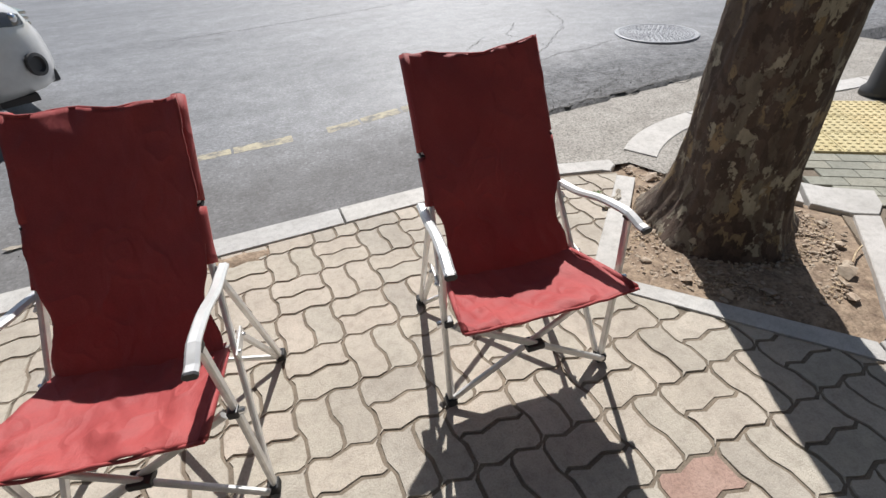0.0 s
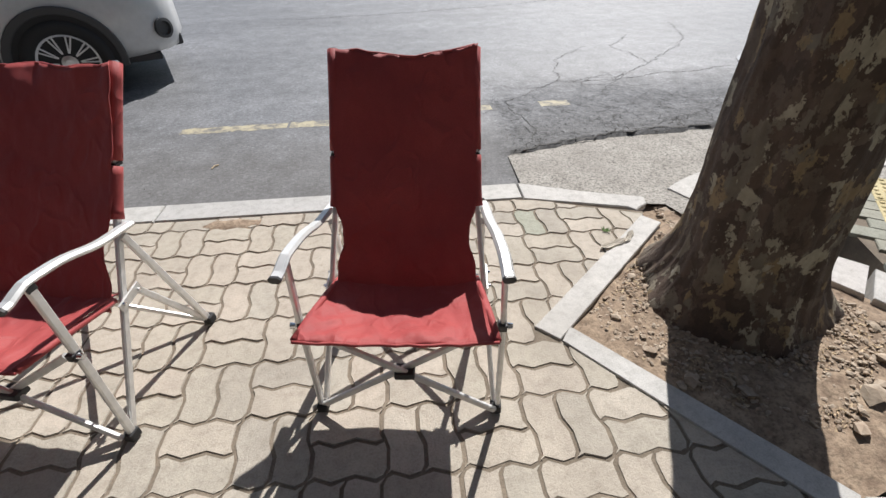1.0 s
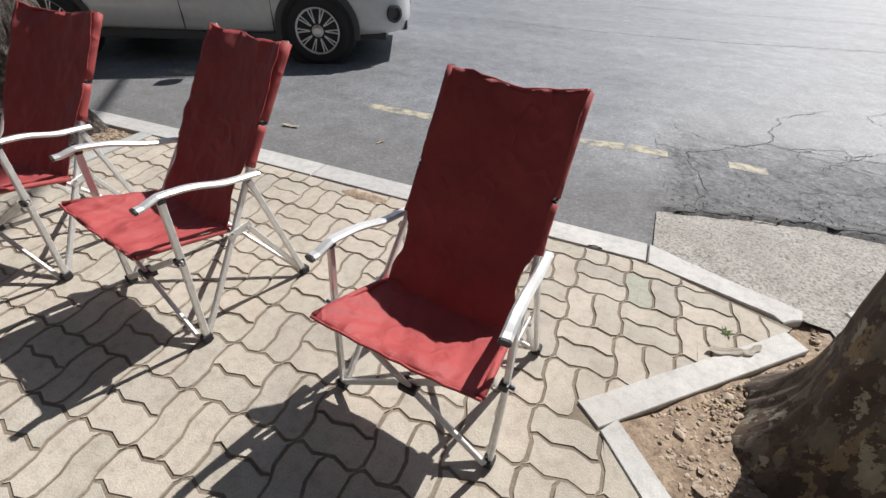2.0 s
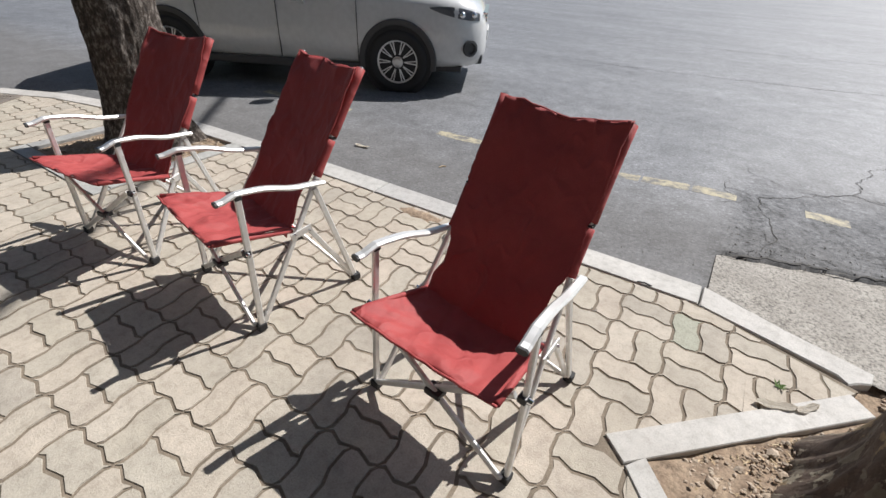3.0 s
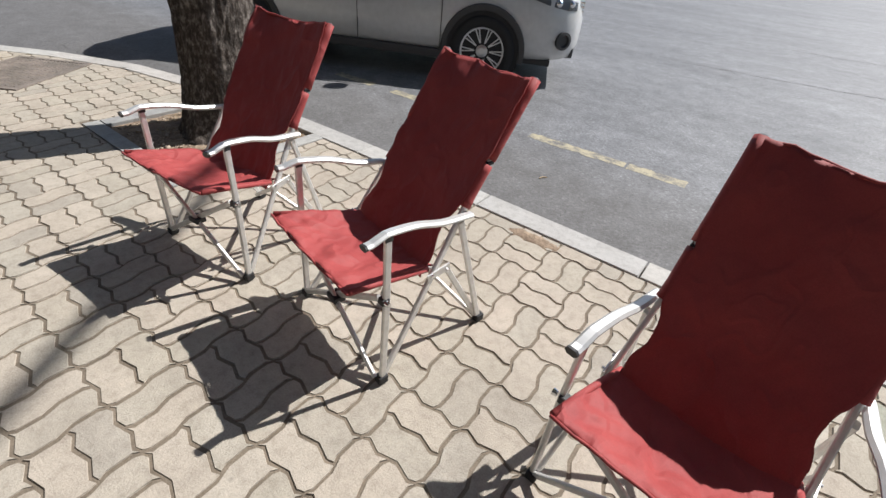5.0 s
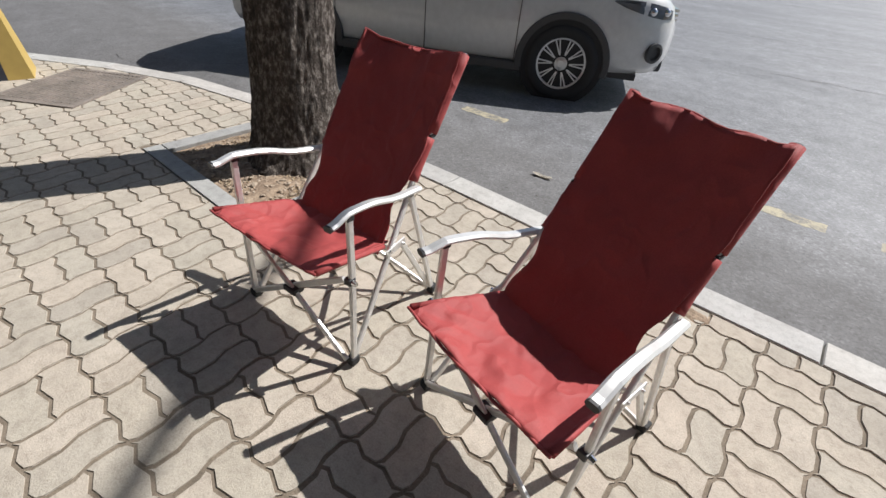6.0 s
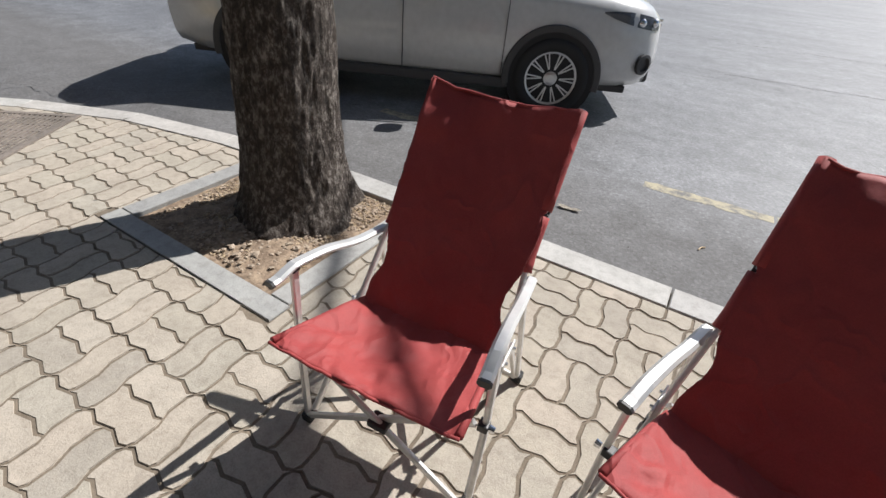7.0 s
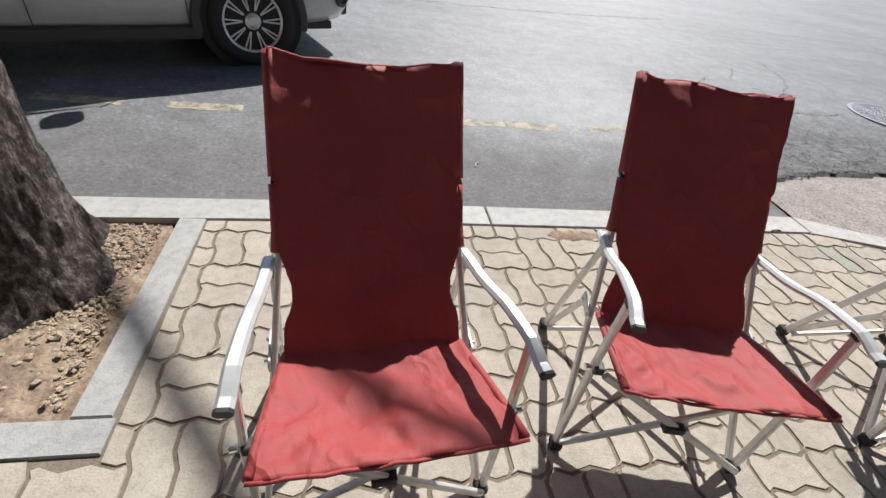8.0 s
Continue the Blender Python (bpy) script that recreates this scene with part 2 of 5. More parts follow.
def plane_bark():
    m, tree, shader = material("plane_tree_bark", 0.85)
    vec = place(tree, (1, 1, 0.62))
    warp = tree.nodes.new("ShaderNodeVectorMath")
    warp.operation = "MULTIPLY_ADD"
    nz = node(tree, "ShaderNodeTexNoise", Scale=9.0, Detail=7.0, Roughness=0.7)
    tree.links.new(vec, nz.inputs["Vector"])
    tree.links.new(nz.outputs["Color"], warp.inputs[0])
    warp.inputs[1].default_value = (0.25, 0.25, 0.25)
    tree.links.new(vec, warp.inputs[2])
    v = warp.outputs[0]
    plates = node(tree, "ShaderNodeTexVoronoi", Scale=24.0)
    tree.links.new(v, plates.inputs["Vector"])
    sep = tree.nodes.new("ShaderNodeSeparateColor")
    tree.links.new(plates.outputs["Color"], sep.inputs[0])
    col = ramp(tree, sep.outputs[0], [(0.0, (0.075, 0.050, 0.037)), (0.28, (0.105, 0.072, 0.053)), (0.52, (0.135, 0.100, 0.074)), (0.68, (0.180, 0.150, 0.112)), (0.82, (0.255, 0.185, 0.105)), (0.91, (0.36, 0.32, 0.24))])
    col.node.color_ramp.interpolation = "CONSTANT"
    small = noise_of(tree, vec, 28, 6, 0.7)
    col = mix(tree, col, ramp(tree, small, [(0.3, (0.6,)), (0.7, (1.2,))]), 0.7, "MULTIPLY")
    tree.links.new(col, shader.inputs["Base Color"])
    h = mix(tree, sep.outputs[1], small, 0.5)
    bump(tree, shader, h, 0.9, 0.018)
    return m


def furrowed_bark():
    m, tree, shader = material("furrowed_bark", 0.9)
    vec = place(tree, (1, 1, 0.55))
    ridges = noise_of(tree, vec, 34, 8, 0.78)
    big = noise_of(tree, place(tree), 4, 5)
    col = ramp(tree, ridges, [(0.36, (0.026, 0.019, 0.015)), (0.5, (0.090, 0.070, 0.057)), (0.62, (0.34, 0.30, 0.265))])
    col = mix(tree, col, ramp(tree, big, [(0.35, (0.75,)), (0.65, (1.15,))]), 0.8, "MULTIPLY")
    tree.links.new(col, shader.inputs["Base Color"])
    bump(tree, shader, ridges, 1.0, 0.035)
    return m


BARK_PLANE, BARK_DARK = plane_bark(), furrowed_bark()
LEAF = plain("leaf_green", (0.07, 0.12, 0.03), 0.55)


# ---- mesh helpers ----
def finish(bm, name, mats, smooth=False):
    me = bpy.data.meshes.new(name)
    bm.to_mesh(me)
    bm.free()
    for m in mats if isinstance(mats, (list, tuple)) else [mats]:
        me.materials.append(m)
    if smooth:
        for p in me.polygons:
            p.use_smooth = True
    return me


def part(name, bm, mat, parent=None, label="", smooth=False):
    ob = new(name, finish(bm, name, mat, smooth))
    if parent:
        ob.parent = parent
    return tagged(ob, label)


def thing(name, label, category, group="", m=None):
    ob = new(name)
    ob.empty_display_size = 0.1
    if m is not None:
        ob.matrix_basis = m
    return tagged(ob, label, category, group)


def box(bm, lo, hi, bevel=0.0):
    made = bmesh.ops.create_cube(bm, size=1.0, matrix=Matrix.LocRotScale(((Vector(lo) + Vector(hi)) / 2), None, Vector(hi) - Vector(lo)))
    if bevel:
        edges = list({e for v in made["verts"] for e in v.link_edges})
        bmesh.ops.bevel(bm, geom=edges, offset=bevel, segments=2, affect="EDGES", profile=0.6)


def sweep(bm, points, section, up=Vector((0, 0, 1)), cap=True):
    """Sweeps a closed section (pairs across, up) along points."""
    points = [Vector(p) for p in points]
    rings = []
    for i, p in enumerate(points):
        d = (points[min(i + 1, len(points) - 1)] - points[max(i - 1, 0)]).normalized()
        side = d.cross(up)
        side = side.normalized() if side.length > 1e-4 else Vector((1, 0, 0))
        top = side.cross(d).normalized()
        rings.append([bm.verts.new(p + side * a + top * b) for a, b in section])
    n = len(section)
    for r0, r1 in zip(rings, rings[1:]):
        for k in range(n):
            bm.faces.new((r0[k], r0[(k + 1) % n], r1[(k + 1) % n], r1[k]))
    if cap:
        bm.faces.new(rings[0][::-1])
        bm.faces.new(rings[-1])


def round_section(r, n=10):
    return [(r * math.cos(2 * math.pi * k / n), r * math.sin(2 * math.pi * k / n)) for k in range(n)]


def flat_section(w, h, c=0.3):
    w, h = w / 2, h / 2
    k = min(w, h) * c
    return [(-w + k, -h), (w - k, -h), (w, -h + k), (w, h - k), (w - k, h), (-w + k, h), (-w, h - k), (-w, -h + k)]


def lathe(bm, profile, n=24, centre=(0, 0, 0), axis="z"):
    rings = []
    for r, h in profile:
        ring = []
        for k in range(n):
            a = 2 * math.pi * k / n
            p = (r * math.cos(a), r * math.sin(a), h) if axis == "z" else (r * math.cos(a), h, r * math.sin(a))
            ring.append(bm.verts.new(Vector(p) + Vector(centre)))
        rings.append(ring)
    for r0, r1 in zip(rings, rings[1:]):
        for k in range(n):
            bm.faces.new((r0[k], r0[(k + 1) % n], r1[(k + 1) % n], r1[k]))
    bm.faces.new(rings[0][::-1])
    bm.faces.new(rings[-1])


def prism(bm, poly, z0, z1, inset=0.0, drop=0.0):
    """A slab over a polygon; its upper edge may be chamfered."""
    pts = [Vector((x, y)) for x, y in poly]
    n = len(pts)
    if sum(pts[i].x * pts[(i + 1) % n].y - pts[(i + 1) % n].x * pts[i].y for i in range(n)) < 0:
        pts.reverse()
    rings = [[bm.verts.new((p.x, p.y, z0)) for p in pts]]
    if inset:
        rings.append([bm.verts.new((p.x, p.y, z1 - drop)) for p in pts])
        c = sum(pts, Vector((0, 0))) / n
        top = []
        for i, p in enumerate(pts):
            a, b = (p - pts[i - 1]).normalized(), (pts[(i + 1) % n] - p).normalized()
            nrm = Vector((-(a + b).y, (a + b).x))
            nrm = nrm.normalized() if nrm.length > 1e-6 else (c - p).normalized()
            q = p + nrm * inset
            top.append(bm.verts.new((q.x, q.y, z1)))
        rings.append(top)
    else:
        rings.append([bm.verts.new((p.x, p.y, z1)) for p in pts])
    for r0, r1 in zip(rings, rings[1:]):
        for k in range(n):
            bm.faces.new((r0[k], r0[(k + 1) % n], r1[(k + 1) % n], r1[k]))
    bm.faces.new(rings[-1])


def smoothstep(a, b, x):
    t = min(1.0, max(0.0, (x - a) / (b - a)))
    return t * t * (3 - 2 * t)


# ---- the ground and the road ----
def lip_y(x):
    """Where the newer asphalt ends against the old concrete apron."""
    return 1.40 + 0.17 * smoothstep(1.25, 2.0, x) + 0.10 * smoothstep(1.9, 3.2, x) + 0.25 * smoothstep(3.2, 6.0, x)


def road_z(x, y):
    base = -0.058 + 0.018 * (min(max(y, 0.8), 5.0) - 1.0) + 0.045 * smoothstep(0.2, 1.15, x) * (1 - smoothstep(3, 6, y))
    return base


def road_sheet():
    xs = [-400, -200, -90, -40, -20, -12] + [-8 + 0.4 * i for i in range(22)] + [0.8 + 0.06 * i for i in range(45)] + [3.5 + 0.5 * i for i in range(10)] + [9, 12, 20, 40, 90, 200, 400]
    ys = [-400, -200, -90, -40, -20, -10, -5, -2.5, -1, 0, 0.5] + [0.85 + 0.05 * i for i in range(24)] + [2.1 + 0.3 * i for i in range(14)] + [7, 9, 12, 20, 40, 90, 200, 400]
    bm = bmesh.new()
    grid = []
    for y in ys:
        row = []
        for x in xs:
            z = road_z(x, y)
            if y < 0.80 - 0.3 * smoothstep(-3.2, -6, x):
                z = -0.16
            elif x > 1.25 and y < lip_y(x) - 0.02:
                z = -0.09
            elif 1.27 < x < 4 and y < lip_y(x) + 0.06:
                z += 0.008 + 0.008 * noise.noise((x * 9, y * 9, 2))
            row.append(bm.verts.new((x, y, z)))
        grid.append(row)
    for r0, r1 in zip(grid, grid[1:]):
        for k in range(len(xs) - 1):
            bm.faces.new((r0[k], r0[k + 1], r1[k + 1], r1[k]))
    ob = part("road", bm, ASPHALT, smooth=True)
    tagged(ob, "sun-bleached grey asphalt road with cracks and a worn gutter", "road", kind="structure")


road_sheet()


def apron():
    bm = bmesh.new()
    xs = [1.225 + 0.08 * i for i in range(60)]
    lower = [(x, 0.955 - 0.30 * smoothstep(1.2, 1.95, x) if x < 2.0 else 0.45) for x in xs]
    rows = []
    for x, y0 in lower:
        y1 = lip_y(x) + 0.02 * noise.noise((x * 7, 0, 5))
        rows.append([bm.verts.new((x, y0 + (y1 - y0) * k / 6, -0.004 + 0.004 * noise.noise((x * 3, k, 1)) - (0.0 if k < 6 else 0.012))) for k in range(7)])
    for r0, r1 in zip(rows, rows[1:]):
        for k in range(6):
            bm.faces.new((r0[k], r1[k], r1[k + 1], r0[k + 1]))
    ob = part("concrete_apron", bm, CONCRETE, smooth=True)
    tagged(ob, "old coarse concrete apron between kerb and asphalt", "pavement", kind="structure")


apron()


def ribbon(bm, pts, width, lift=0.004, ground=road_z, seed=1, even=False):
    rnd = random.Random(seed)
    fine = []
    for a, b in zip(pts, pts[1:]):
        n = max(2, int((Vector(b) - Vector(a)).length / 0.028))
        fine += [Vector(a).lerp(Vector(b), k / n) for k in range(n)]
    fine.append(Vector(pts[-1]))
    last = None
    for i, p in enumerate(fine):
        d = (fine[min(i + 1, len(fine) - 1)] - fine[max(i - 1, 0)]).normalized()
        s = Vector((-d.y, d.x))
        q = p + s * (0.06 * noise.noise((p.x * 4, p.y * 4, seed)) + 0.03 * noise.noise((p.x * 15, p.y * 15, seed)) + 0.022 * noise.noise((p.x * 47, p.y * 47, seed)))
        w = width * (0.85 + 0.3 * rnd.random() if even else (0.35 + 0.9 * rnd.random()) * (0.4 if i in (0, len(fine) - 1) else 1))
        q = p + s * 0.008 * noise.noise((p.x * 9, p.y * 9, seed)) if even else q
        pair = [bm.verts.new((*(q + s * w), ground(*(q + s * w)) + lift)), bm.verts.new((*(q - s * w), ground(*(q - s * w)) + lift))]
        if last:
            bm.faces.new((last[0], last[1], pair[1], pair[0]))
        last = pair


def road_marks():
    cracks = [
        [(1.3, 1.42), (1.5, 1.75), (1.4, 2.3), (1.95, 2.75), (2.45, 2.72), (3.0, 3.2), (3.5, 3.65), (3.9, 4.2), (4.1, 5.0)],
        [(2.45, 2.72), (3.2, 2.9), (3.95, 3.0)], [(1.95, 2.75), (2.1, 3.4), (2.6, 3.9)], [(3.0, 3.2), (2.9, 3.9), (3.3, 4.4)],
        [(-6.4, 0.15), (-5.62, 0.66), (-5.15, 1.02), (-4.7, 1.5), (-3.6, 2.0)], [(3.9, 2.6), (5.2, 2.3), (6.5, 2.5)],
        [(-1, 6.2), (1.5, 6.6), (4, 7.4)], [(-3, 9), (1, 9.4), (6, 10.5)],
    ]
    # a web of fine cracks in the broken asphalt before the apron
    web = random.Random(77)
    for i in range(30):
        x, y, a = web.uniform(1.25, 2.9), web.uniform(1.62, 2.9), web.uniform(0, 6.28)
        line = [(x, y)]
        for k in range(web.randint(2, 4)):
            a += web.uniform(-0.8, 0.8)
            line.append((line[-1][0] + 0.13 * math.cos(a), line[-1][1] + 0.10 * math.sin(a)))
        cracks.append(line)
    cracks.append([(x, lip_y(x) + 0.012) for x in np.linspace(1.26, 4.6, 30)])
    for i, line in enumerate(cracks):
        bm = bmesh.new()
        wide = 0.009 if i == len(cracks) - 1 else 0.0034 if i < 6 else 0.008 if i < 8 else 0.0024
        ribbon(bm, line, wide, 0.0125 if i == len(cracks) - 1 else 0.003, seed=i + 3)
        ob = part("road_crack", bm, CRACK)
        tagged(ob, "dark gritty crack running through the asphalt", "crack", "cracks in the road", "structure")
    bm = bmesh.new()
    for i in range(600):
        x = web.uniform(1.25, 3.4)
        y = lip_y(x) + abs(web.gauss(0.0, 0.22)) - 0.04
        r = web.uniform(0.0015, 0.0055)
        bmesh.ops.create_icosphere(bm, subdivisions=1, radius=r, matrix=pose(x, y, (0.0 if y < lip_y(x) else road_z(x, y) + 0.012 * max(0.0, 1 - (y - lip_y(x)) / 0.1)) + 0.001, web.uniform(0, 360), 0, web.uniform(0, 360)) @ Matrix.Diagonal((1.3, 1, 0.6, 1)))
    for i in range(150):
        x, y = web.uniform(-3.0, 1.2), 0.975 + abs(web.gauss(0, 0.4))
        r = web.uniform(0.0015, 0.0045)
        bmesh.ops.create_icosphere(bm, subdivisions=1, radius=r, matrix=pose(x, y, road_z(x, y) + 0.001, web.uniform(0, 360), 0, web.uniform(0, 360)))
    tagged(part("asphalt_crumbs", bm, GRIT), "loose asphalt crumbs and grit along the kerb", "grit", kind="stuff")
    for i, (x0, x1) in enumerate([(-3.4, -2.9), (-2.65, -2.2), (-1.15, -0.35), (-0.33, 0.18), (0.20, 0.62), (0.64, 0.96), (0.98, 1.26), (1.66, 1.90)]):
        bm = bmesh.new()
        ribbon(bm, [(x, 2.165 + 0.038 * x) for x in (x0, (x0 + x1) / 2, x1)], 0.054, 0.0012, seed=i + 30, even=True)
        ob = part("yellow_line", bm, YELLOW_LINE)
        tagged(ob, "faded broken yellow line painted on the asphalt", "road marking", "yellow line", "structure")


road_marks()


def manhole(x, y, r, ring, label):
    z = road_z(x, y)
    top = thing("manhole_cover", label, "manhole cover", m=pose(x, y, z + 0.006))
    bm = bmesh.new()
    lathe(bm, [(r, -0.03), (r, 0.007), (r - 0.008, 0.010), (r - 0.03, 0.010), (r - 0.034, 0.005)], 36)
    part("frame", bm, CAST_IRON, top)
    bm = bmesh.new()
    lathe(bm, [(r - 0.036, 0.002), (0.002, 0.002)], 36)
    part("plate", bm, CAST_IRON, top)
    bm = bmesh.new()
    rings = max(2, int((r - 0.05) / 0.036))
    for j in range(rings):
        q = r - 0.062 - j * 0.036
        if q < 0.02:
            continue
        n = max(5, int(2 * math.pi * q / 0.052))
        for i in range(n):
            a = 2 * math.pi * (i + 0.5 * (j % 2)) / n
            m = pose(q * math.cos(a), q * math.sin(a), 0.005, 0, 0, math.degrees(a))
            bmesh.ops.create_cube(bm, size=1.0, matrix=m @ Matrix.Diagonal((0.022, 0.034, 0.008, 1)))
    part("tread_studs", bm, CAST_IRON, top)
    if ring:
        bm = bmesh.new()
        lathe(bm, [(ring, -0.03), (ring * 1.0, 0.003), (r + 0.002, 0.004)], 30)
        part("concrete_collar", bm, CONCRETE, top)


manhole(4.30, 2.96, 0.45, 0, "round grey cast-iron manhole cover set in cracked asphalt")
manhole(-3.80, 3.66, 0.13, 0.30, "small round iron valve cover in a pale concrete collar")


# ---- kerbs ----
KERB = [(1.20, 0.965), (0.19, 0.953), (-0.78, 0.945), (-1.77, 0.935), (-2.75, 0.895), (-3.72, 0.79), (-4.57, 0.60), (-5.35, 0.24), (-6.0, -0.18), (-6.8, -0.75), (-7.6, -1.4), (-8.4, -2.1)]


def kerb_stone_mesh(a, b, width, gap=0.004, top=0.004):
    a, b = Vector(a), Vector(b)
    d = (b - a).normalized()
    s = Vector((-d.y, d.x))
    if s.y > 0:
        s = -s
    a, b = a + d * gap, b - d * gap
    bm = bmesh.new()
    prism(bm, [a, b, b + s * width, a + s * width], -0.2, top, 0.006, 0.006)
    return bm


bm = bmesh.new()
for a, b in zip(KERB, KERB[1:]):
    prism(bm, [a, b, (b[0], b[1] - 0.17), (a[0], a[1] - 0.17)], -0.2, -0.03)
kerb = tagged(part("kerb", bm, JOINT), "pale granite kerb stones edging the pavement", "kerb", kind="structure")
for a, b in zip(KERB, KERB[1:]):
    part("kerb_stone", kerb_stone_mesh(a, b, 0.165), GRANITE, kerb)
# the broken last stone, bent towards the tree
bm = bmesh.new()
prism(bm, [(1.206, 0.968), (1.55, 0.835), (1.86, 0.735), (1.845, 0.665), (1.80, 0.64), (1.765, 0.61), (1.73, 0.645), (1.206, 0.792)], -0.2, 0.003, 0.006, 0.006)
part("kerb_stone", bm, GRANITE, kerb, "broken granite kerb stone with a chipped end")
# the kerb on the other side of the tree
bm = bmesh.new()
arc = []
for p, q, r, way in (((2.03, 0.81), (2.33, 1.06), (2.83, 1.085), 1), ((2.13, 0.62), (2.42, 0.86), (2.86, 0.90), -1)):
    bend = [Vector(p) * (1 - u) ** 2 + Vector(q) * 2 * u * (1 - u) + Vector(r) * u * u for u in np.linspace(0, 1, 9).tolist()]
    arc += bend[::way]
prism(bm, arc, -0.2, 0.004, 0.006, 0.006)
part("kerb_stone", bm, GRANITE, kerb)
bm = bmesh.new()
prism(bm, [(2.84, 1.08), (3.6, 1.10), (4.6, 0.98), (4.58, 0.80), (3.6, 0.92), (2.87, 0.90)], -0.2, 0.004, 0.006, 0.006)
part("kerb_stone", bm, GRANITE, kerb)
bm = bmesh.new()
prism(bm, [(4.61, 0.98), (6.2, 0.55), (6.15, 0.37), (4.59, 0.80)], -0.2, 0.004, 0.006, 0.006)
part("kerb_stone", bm, GRANITE, kerb)


# ---- tree pits ----
def strip(poly, parent, label="", mat=GRANITE):
    bm = bmesh.new()
    prism(bm, poly, -0.12, 0.006, 0.004, 0.004)
    part("edging_stone", bm, mat, parent, label)


def soil_bed(poly, centre, name, label, seed):
    """Earth inside a ring of edging stones, heaped a little round the trunk."""
    bm = bmesh.new()
    n, rings = 40, 14
    c = Vector(centre)
    grid = []
    for k in range(n):
        d = Vector((math.cos(2 * math.pi * k / n), math.sin(2 * math.pi * k / n)))
        best = 9.0
        for (ax, ay), (bx, by) in zip(poly, poly[1:] + poly[:1]):
            ex, ey = bx - ax, by - ay
            det = d.x * -ey + ex * d.y
            if abs(det) < 1e-9:
                continue
            rx, ry = ax - c.x, ay - c.y
            t = (rx * -ey + ex * ry) / det
            u = (d.x * ry - d.y * rx) / det
            if t > 0 and -1e-6 <= u <= 1 + 1e-6:
                best = min(best, t)
        col = []
        for j in range(1, rings + 1):
            p = c + d * best * j / rings
            z = -0.022 + 0.045 * (1 - j / rings) + 0.016 * noise.noise((p.x * 9, p.y * 9, seed)) + 0.008 * noise.noise((p.x * 31, p.y * 31, seed))
            col.append(bm.verts.new((p.x, p.y, z)))
        grid.append(col)
    mid = bm.verts.new((c.x, c.y, 0.02))
    for k in range(n):
        g0, g1 = grid[k], grid[(k + 1) % n]
        bm.faces.new((mid, g0[0], g1[0]))
        for j in range(rings - 1):
            bm.faces.new((g0[j], g0[j + 1], g1[j + 1], g1[j]))
    ob = part(name, bm, SOIL, smooth=True)
    return tagged(ob, label, "soil", kind="structure")


def inside(poly, x, y):
    hit = False
    for (ax, ay), (bx, by) in zip(poly, poly[1:] + poly[:1]):
        if (ay > y) != (by > y) and x < (bx - ax) * (y - ay) / (by - ay) + ax:
            hit = not hit
    return hit


def pebble_mesh(seed, mat):
    bm = bmesh.new()
    bmesh.ops.create_icosphere(bm, subdivisions=1, radius=1.0)
    for v in bm.verts:
        v.co *= 0.72 + 0.65 * noise.noise(v.co * 1.1 + Vector((seed * 3, 0, 0)))
        v.co.z *= 0.6
    return finish(bm, "stone", mat)


rough_ball = bmesh.new()
bmesh.ops.create_icosphere(rough_ball, subdivisions=1, radius=1.0)
GRAIN_V = [v.co * (1 + 0.5 * noise.noise(v.co * 1.7)) for v in rough_ball.verts]
GRAIN_F = [[v.index for v in f.verts] for f in rough_ball.faces]
rough_ball.free()


def litter(poly, trunk, reach, seed, count, chips, lift=0.0):
    """Loose grit and wood chips over the earth, joined, and single stones."""
    rnd = random.Random(seed)
    xs, ys = [p[0] for p in poly], [p[1] for p in poly]

    def spot():
        while True:
            x, y = rnd.uniform(min(xs), max(xs)), rnd.uniform(min(ys), max(ys))
            if inside(poly, x, y) and math.hypot(x - trunk[0], y - trunk[1]) > reach:
                return x, y

    def earth(x, y):
        return lift - 0.022 + 0.045 * (1 - min(1.0, math.hypot(x - trunk[0], y - trunk[1]) / 0.62))

    def scatter(name, mat, label, kind_of, many, shape):
        """Many small pieces of one template, joined; shape() gives each one's half sizes."""
        verts, faces = [], []
        for i in range(many):
            x, y = spot()
            a, b, c = shape()
            m = pose(x, y, earth(x, y) + 0.007 * noise.noise((x * 9, y * 9, seed)) + c * rnd.uniform(0.1, 0.9) + 0.002, rnd.uniform(-25, 25), rnd.uniform(-25, 25), rnd.uniform(0, 360))
            o = len(verts)
            verts += [m @ Vector((p.x * a, p.y * b, p.z * c)) for p in GRAIN_V]
            faces += [tuple(o + k for k in f) for f in GRAIN_F]
        me = bpy.data.meshes.new(name)
        me.from_pydata(verts, [], faces)
        me.materials.append(mat)
        tagged(new(name, me), label, kind_of, kind="stuff")

    def grain():
        q = 0.0018 + 0.0085 * rnd.random() ** 2.6
        return q * rnd.uniform(0.9, 1.6), q, q * rnd.uniform(0.5, 0.8)

    def chip():
        q = rnd.uniform(0.004, 0.016)
        return q, q * rnd.uniform(0.10, 0.32), 0.0011

    scatter("grit", PEBBLE, "loose grit scattered over the bare earth", "grit", count, grain)
    scatter("wood_chips", CHIPS, "dry wood chips and straw on the earth", "wood chips", chips, chip)


